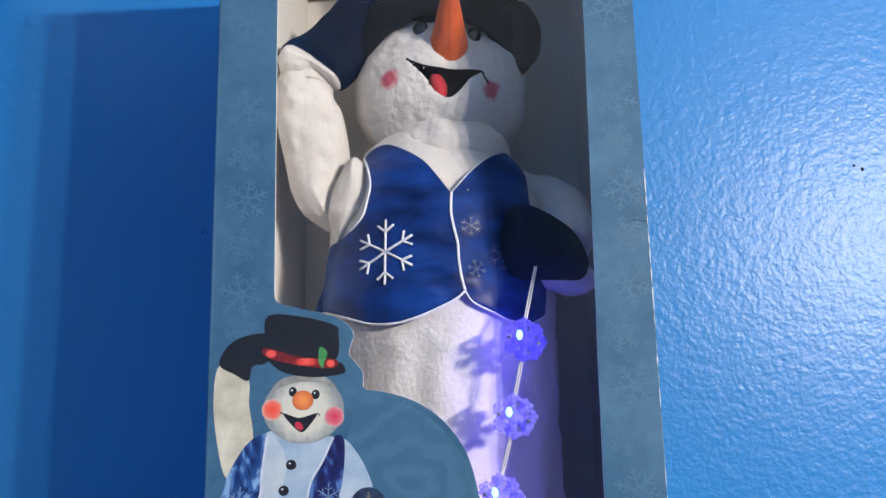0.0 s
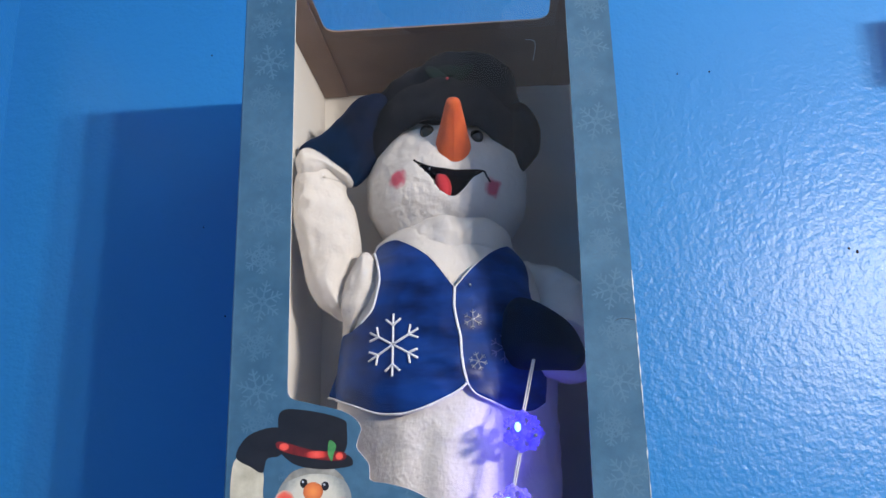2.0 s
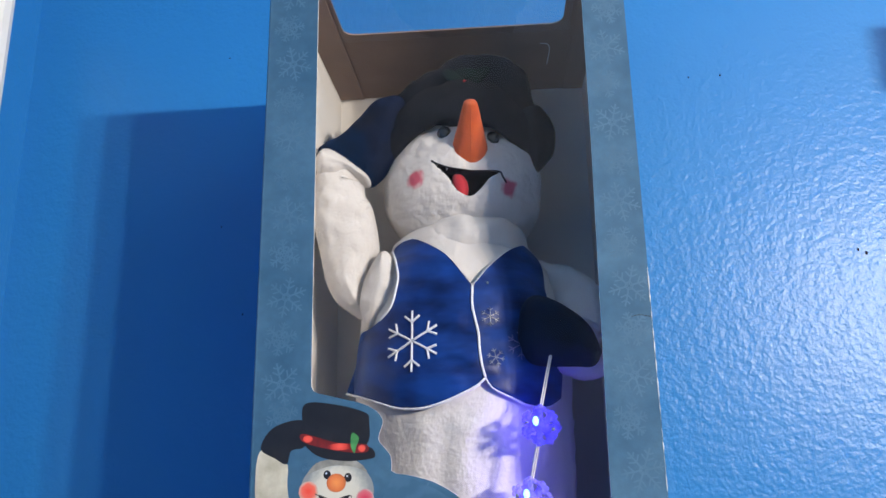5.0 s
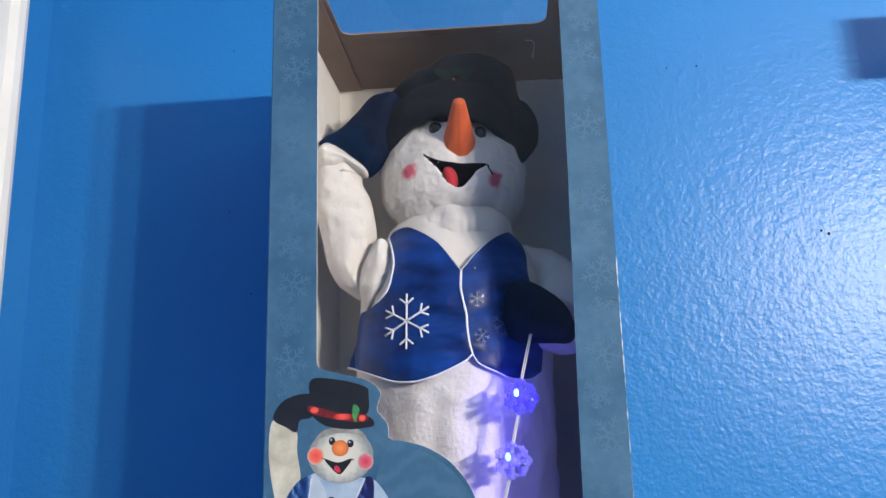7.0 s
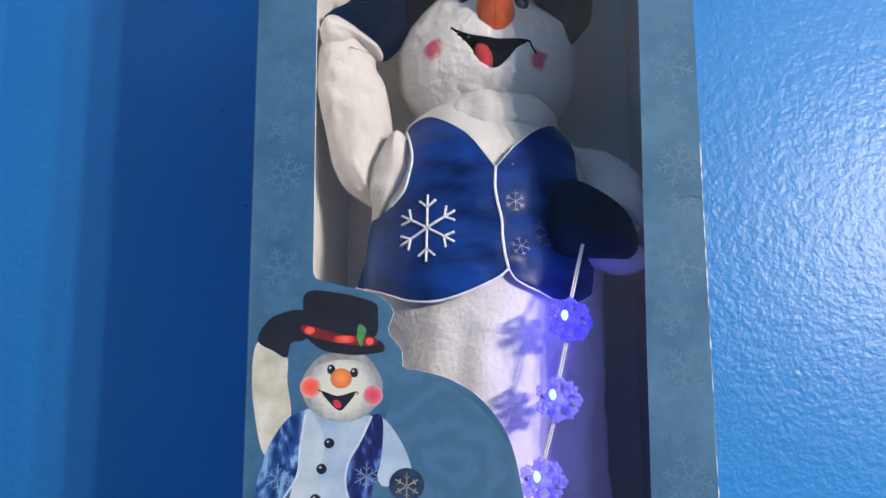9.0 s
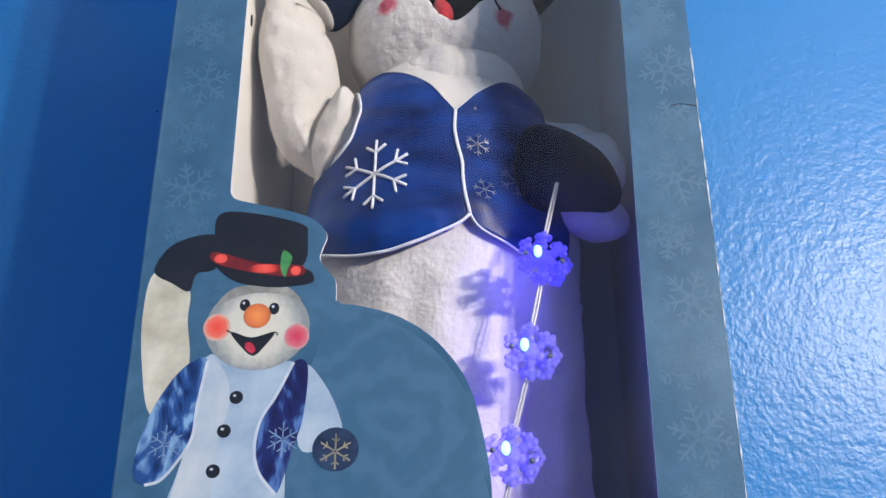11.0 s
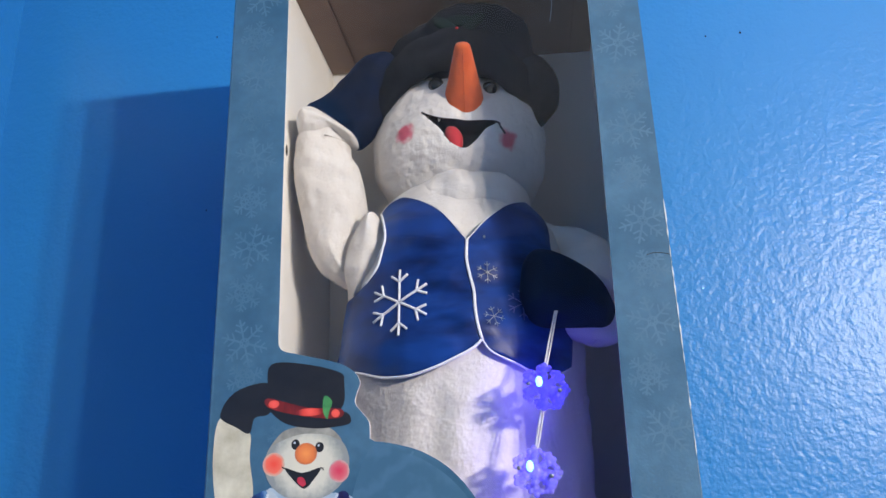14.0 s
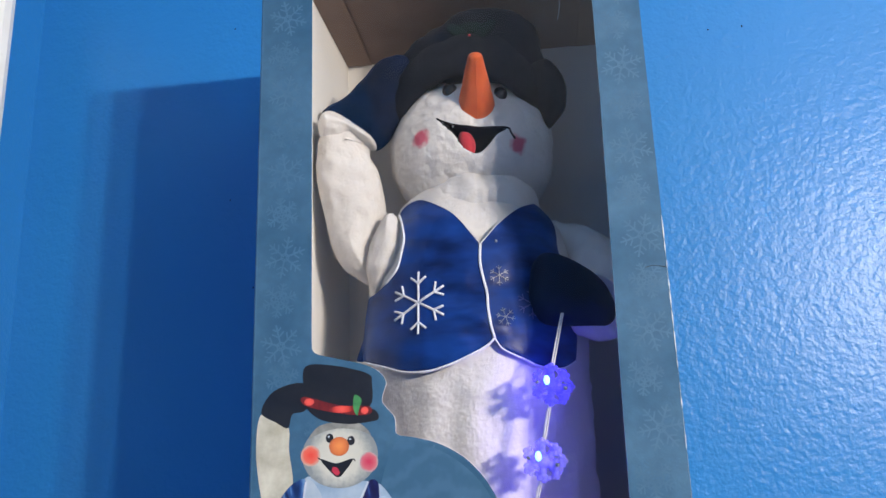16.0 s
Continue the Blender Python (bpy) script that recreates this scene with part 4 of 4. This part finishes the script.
R_LOW = [(0.0225, 1.4610), (0.0270, 1.4540), (0.0330, 1.4500), (0.0440, 1.4450), (0.0550, 1.4400), (0.0720, 1.4385), (0.0840, 1.4450)]
R_EDGE = L_EDGE[:7] + [(0.0265, 1.5540), (0.0370, 1.5655), (0.0500, 1.5775), (0.0590, 1.5845)]
R_SIDE = [(0.0840, 1.4450), (0.0870, 1.4750), (0.0820, 1.5150), (0.0765, 1.5400), (0.0765, 1.5560), (0.0740, 1.5680), (0.0700, 1.5760)]
front_l = vest_front("vest_front", L_LOW, [(-0.0600, 1.5820), (-0.0570, 1.5875), (-0.0500, 1.5905)], L_SIDE, L_EDGE)
front_r = vest_front("vest_front", R_LOW, [(0.0590, 1.5845), (0.0655, 1.5815), (0.0700, 1.5760)], R_EDGE, R_SIDE)
piping(L_LOW, 0.0010, front_l)
piping(L_EDGE[:7], 0.0012, front_l)
piping(R_LOW, 0.0007, front_r)
piping(L_EDGE[6:], 0.0004, front_l)
piping(R_EDGE[6:], 0.0004, front_r)
piping(L_SIDE[5:], 0.0010, front_l)


def stitched_flake(name, cx, cz, r, thread, mat, parent, twist, label, lift=0.0):
    bm = bmesh.new()

    def stitch(x0, z0, x1, z1):
        path = [Vector((x, vest_y(x, z) - 0.0006 - lift, z)) for x, z in ((x0 + (x1 - x0) * k / 6, z0 + (z1 - z0) * k / 6) for k in range(7))]
        tube(bm, path, thread, 6)
    for k in range(6):
        a = twist + k * math.pi / 3
        c, s = math.cos(a), math.sin(a)
        rr = r * (1.04 if k % 3 == 1 else 0.98)
        stitch(cx, cz, cx + c * rr, cz + s * rr)
        for side in (-1, 1):
            b = a + side * 0.87
            x0, z0 = cx + c * rr * 0.62, cz + s * rr * 0.62
            stitch(x0, z0, x0 + math.cos(b) * r * 0.34, z0 + math.sin(b) * r * 0.34)
    toy_part(name, bm, mat, parent, label)


stitched_flake("embroidered_snowflake", -0.0365, 1.4930, 0.0245, 0.0010, cord_white, front_l, math.pi / 6, "white embroidered snowflake")
stitched_flake("embroidered_snowflake", 0.0520, 1.4885, 0.0120, 0.0004, shaded_thread, front_r, math.pi / 6, "embroidered snowflake with violet shade put into its thread colour")
stitched_flake("snowflake_button", 0.0280, 1.5110, 0.0080, 0.00026, silver, front_r, math.pi / 6, "silver snowflake button", 0.0016)
stitched_flake("snowflake_button", 0.0315, 1.4770, 0.0074, 0.00026, silver, front_r, math.pi / 6 + 0.3, "silver snowflake button", 0.0016)
toy_part("vest_pin", blob(bmesh.new(), (0.0265, vest_y(0.0265, 1.5405) - 0.001, 1.5405), (0.0011, 0.0011, 0.0013), u=10, v=8), silver, front_r)

# hat: floppy felt brim that droops at the sides, and a slouched crown
hat = new("hat")
hat.parent = snowman
bm = bmesh.new()
band = spline([(-0.0660, 0.632, 1.6950), (-0.0560, 0.604, 1.7020), (-0.0330, 0.583, 1.7150), (0.0000, 0.573, 1.7225), (0.0300, 0.577, 1.7185), (0.0540, 0.593, 1.7045), (0.0700, 0.615, 1.6920), (0.0730, 0.640, 1.6900)], 10)
rings = []
for i, q in enumerate(band):
    d = (band[min(i + 1, len(band) - 1)] - band[max(i - 1, 0)]).normalized()
    out = d.cross(Vector((0, 0, 1))).normalized()
    top = out.cross(d)
    rings.append([])
    for k in range(24):
        a = 2 * math.pi * k / 24
        v = q + out * (0.0085 * math.cos(a)) + top * (0.0205 * math.sin(a))
        rings[-1].append(bm.verts.new(v + (v - q).normalized() * (0.005 * noise.noise(v * 38) + 0.002 * noise.noise(v * 95))))
for a, b in zip(rings, rings[1:]):
    for k in range(24):
        bm.faces.new((a[k], a[(k + 1) % 24], b[(k + 1) % 24], b[k]))
bm.faces.new(rings[0][::-1])
bm.faces.new(rings[-1])
pillow(bm, [(0.0560, 1.7050), (0.0640, 1.7260), (0.0780, 1.7310), (0.0885, 1.7220), (0.0945, 1.7100), (0.0965, 1.6990), (0.0940, 1.6820), (0.0860, 1.6700), (0.0760, 1.6610), (0.0690, 1.6680), (0.0620, 1.6850)], 0.612, 0.016, 0.018, 0.004, 40, 11.0, 40, 30)
bmesh.ops.recalc_face_normals(bm, faces=bm.faces)
toy_part("brim", bm, felt_black, hat, "turned-up black felt brim with a drooping end")
bm = bmesh.new()
bmesh.ops.create_uvsphere(bm, u_segments=72, v_segments=48, radius=1.0)
for v in bm.verts:
    d = v.co.copy()
    squash = math.copysign(abs(d.z) ** 0.6, d.z)
    q = Vector((0.010 + d.x * (0.069 + 0.003 * d.z), 0.638 + d.y * 0.066, 1.7375 + squash * 0.051))
    q.z += -0.012 * max(d.z, 0) * (d.x - 0.15) ** 2 * 1.6 - 0.010 * d.x * -0.2
    v.co = q + d * (0.010 * noise.noise(q * 21 + Vector((7, 0, 0))) + 0.0035 * noise.noise(q * 60))
crown = toy_part("crown", bm, felt_black, hat, "slouched black felt crown")
for turn, dx in ((35, -0.011), (-40, 0.009), (5, 0.0)):
    bm = bmesh.new()
    blob(bm, (0.014 + dx * 1.2, 0.5715, 1.746 + 0.003 * (turn == 5)), (0.0130, 0.0020, 0.0058), (0, turn, 0), 0.0008, 160, 24, 10)
    toy_part("holly_leaf", bm, leaf_green, crown, "dark green felt holly leaf")
toy_part("berry", blob(bmesh.new(), (0.011, 0.5690, 1.7400), (0.0013, 0.0012, 0.0013), u=14, v=10), holly_red, crown, "red holly berry")


# short plush pile over the white cloth
def pile_on(ob, count, length, width, keep, seed):
    rnd = random.Random(seed)
    me = ob.data
    polys = [q for q in me.polygons if q.material_index == 0 and keep(q.center + snowman.location, q.normal)]
    acc, total = [], 0.0
    for q in polys:
        total += q.area
        acc.append(total)
    arr = np.array(acc)
    verts, faces, normals = [], [], []
    for s in range(count):
        q = polys[int(np.searchsorted(arr, rnd.random() * total))]
        cs = [me.vertices[i].co for i in q.vertices]
        k = rnd.randrange(1, len(cs) - 1)
        u, w = rnd.random(), rnd.random()
        if u + w > 1:
            u, w = 1 - u, 1 - w
        at = cs[0] + (cs[k] - cs[0]) * u + (cs[k + 1] - cs[0]) * w
        n = q.normal
        comb = noise.noise_vector(at * 60) * 0.65 + Vector((0, 0, -0.7))
        d = (n * 0.36 + comb - n * comb.dot(n) + Vector((rnd.uniform(-0.4, 0.4), rnd.uniform(-0.4, 0.4), rnd.uniform(-0.4, 0.4)))).normalized()
        if d.dot(n) > 0.50:
            d = (d - n * (d.dot(n) - 0.50)).normalized()
        if d.dot(n) < 0.12:
            d = (d + n * 0.4).normalized()
        side = d.cross(n).normalized() * width * rnd.uniform(0.6, 1.2)
        k = len(verts)
        at = at - n * 0.0004
        verts += [at - side, at + side, at + d * length * rnd.uniform(0.6, 1.25)]
        faces.append((k, k + 1, k + 2))
        lean = (n + noise.noise_vector(at * 220) * 0.20 + Vector((rnd.uniform(-1, 1), rnd.uniform(-1, 1), rnd.uniform(-1, 1))) * 0.08).normalized()
        normals += [lean, lean, (lean + d * 0.4).normalized()]
    fur = bpy.data.meshes.new("pile")
    fur.from_pydata(verts, [], faces)
    fur.materials.append(face_hair if me.materials[0] is plush_face else plush_hair)
    fur.polygons.foreach_set("use_smooth", [True] * len(faces))
    fur.normals_split_custom_set_from_vertices(normals)
    o = new("pile", fur)
    o.parent = ob
    o["kind"] = "stuff"


pile_on(head, 30000, 0.0019, 0.00036, lambda c, n: n.y < 0.35 and c.z < 1.73 and gap_to(c.x, c.z, MOUTH) > 0.0035, 1)
pile_on(arm_up, 26000, 0.0019, 0.00036, lambda c, n: n.y < 0.4, 2)
pile_on(upper, 7000, 0.0019, 0.00036, lambda c, n: n.y < 0.4, 8)
pile_on(low_cuff, 5000, 0.0019, 0.00036, lambda c, n: n.y < 0.4, 9)
pile_on(wrist, 7000, 0.0019, 0.00036, lambda c, n: n.y < 0.4, 6)
pile_on(ruff, 9000, 0.0019, 0.00036, lambda c, n: n.y < 0.3, 7)
pile_on(arm_down, 9000, 0.0019, 0.00036, lambda c, n: n.y < 0.4, 3)
pile_on(body, 42000, 0.0019, 0.00036, lambda c, n: n.y < 0.1 and (c.z < 1.465 or c.z > 1.53) and c.z > 1.28, 4)

# ---- string of lit snowflakes hanging from the mitten ----
string = tagged(new("light_string"), "string of lit blue plastic snowflake lights", "string lights")
string.location = (0.0615, 0.51, 1.4235)
LT = Matrix.Translation(-string.location)


def light_part(name, bm, mat, parent=string, label="", smooth=True):
    bm.transform(LT)
    return part(name, bm, mat, parent, label, smooth)


def ice_plate(bm, m, r, thick):
    """One moulded flake: a hub and six arms of rounded knobs."""
    def knob(x, z, rad):
        c = bmesh.ops.create_cone(bm, cap_ends=True, segments=10, radius1=rad, radius2=rad * 0.86, depth=thick, matrix=m @ pose(x, 0, z, 90, 0, 0))
        return c
    knob(0, 0, r * 0.36)
    for k in range(6):
        a = k * math.pi / 3
        c, s = math.cos(a), math.sin(a)
        for at, rad in ((0.42, 0.17), (0.66, 0.17), (0.88, 0.15)):
            knob(c * r * at, s * r * at, r * rad)
        for side in (-1, 1):
            b = a + side * 0.9
            knob(c * r * 0.62 + math.cos(b) * r * 0.26, s * r * 0.62 + math.sin(b) * r * 0.26, r * 0.13)


rng = random.Random(11)
for k, (x, y, z) in enumerate(LEDS):
    bm = bmesh.new()
    turn = (rng.uniform(-12, 12), rng.uniform(0, 60), rng.uniform(-18, 18))
    ice_plate(bm, pose(x, y - 0.0035, z, *turn), 0.0148, 0.0028)
    ice_plate(bm, pose(x + 0.003, y + 0.0035, z - 0.001, -turn[0], turn[1] + 30, turn[2]), 0.0138, 0.0028)
    lit = light_part("snowflake_light", bm, bpy.data.materials["translucent_deep_blue_plastic" if k == 0 else "translucent_lilac_plastic"], label="translucent blue plastic snowflake")
    light_part("led", blob(bmesh.new(), (x - 0.003, y - 0.0060, z + 0.003), (0.0022, 0.0022, 0.0034), u=14, v=10), glow, lit, "glowing blue diode")
    for dx, dz in ((-0.0095, 0.002), (0.0095, -0.003)):
        bm = tube(bmesh.new(), [Vector((x + dx, y - 0.0052, z + dz)), Vector((x + dx, y - 0.0072, z + dz))], 0.0014, 10)
        light_part("rivet", bm, silver, lit, "small brass rivet")
knots = [Vector((0.0735, 0.515, 1.4760))] + [Vector(q) for q in LEDS]
for a, b in zip(knots, knots[1:]):
    a, b = a + Vector((0, 0, -0.006 if a is not knots[0] else 0)), b + Vector((0, 0, 0.006))
    for off in (-0.00075, 0.00075):
        mid = a.lerp(b, 0.5) + Vector((off * 1.1, off, 0))
        light_part("wire", tube(bmesh.new(), spline([a + Vector((off * 0.8, 0, 0)), mid, b + Vector((off * 0.8, 0, 0))], 8), 0.00065, 6), wire)
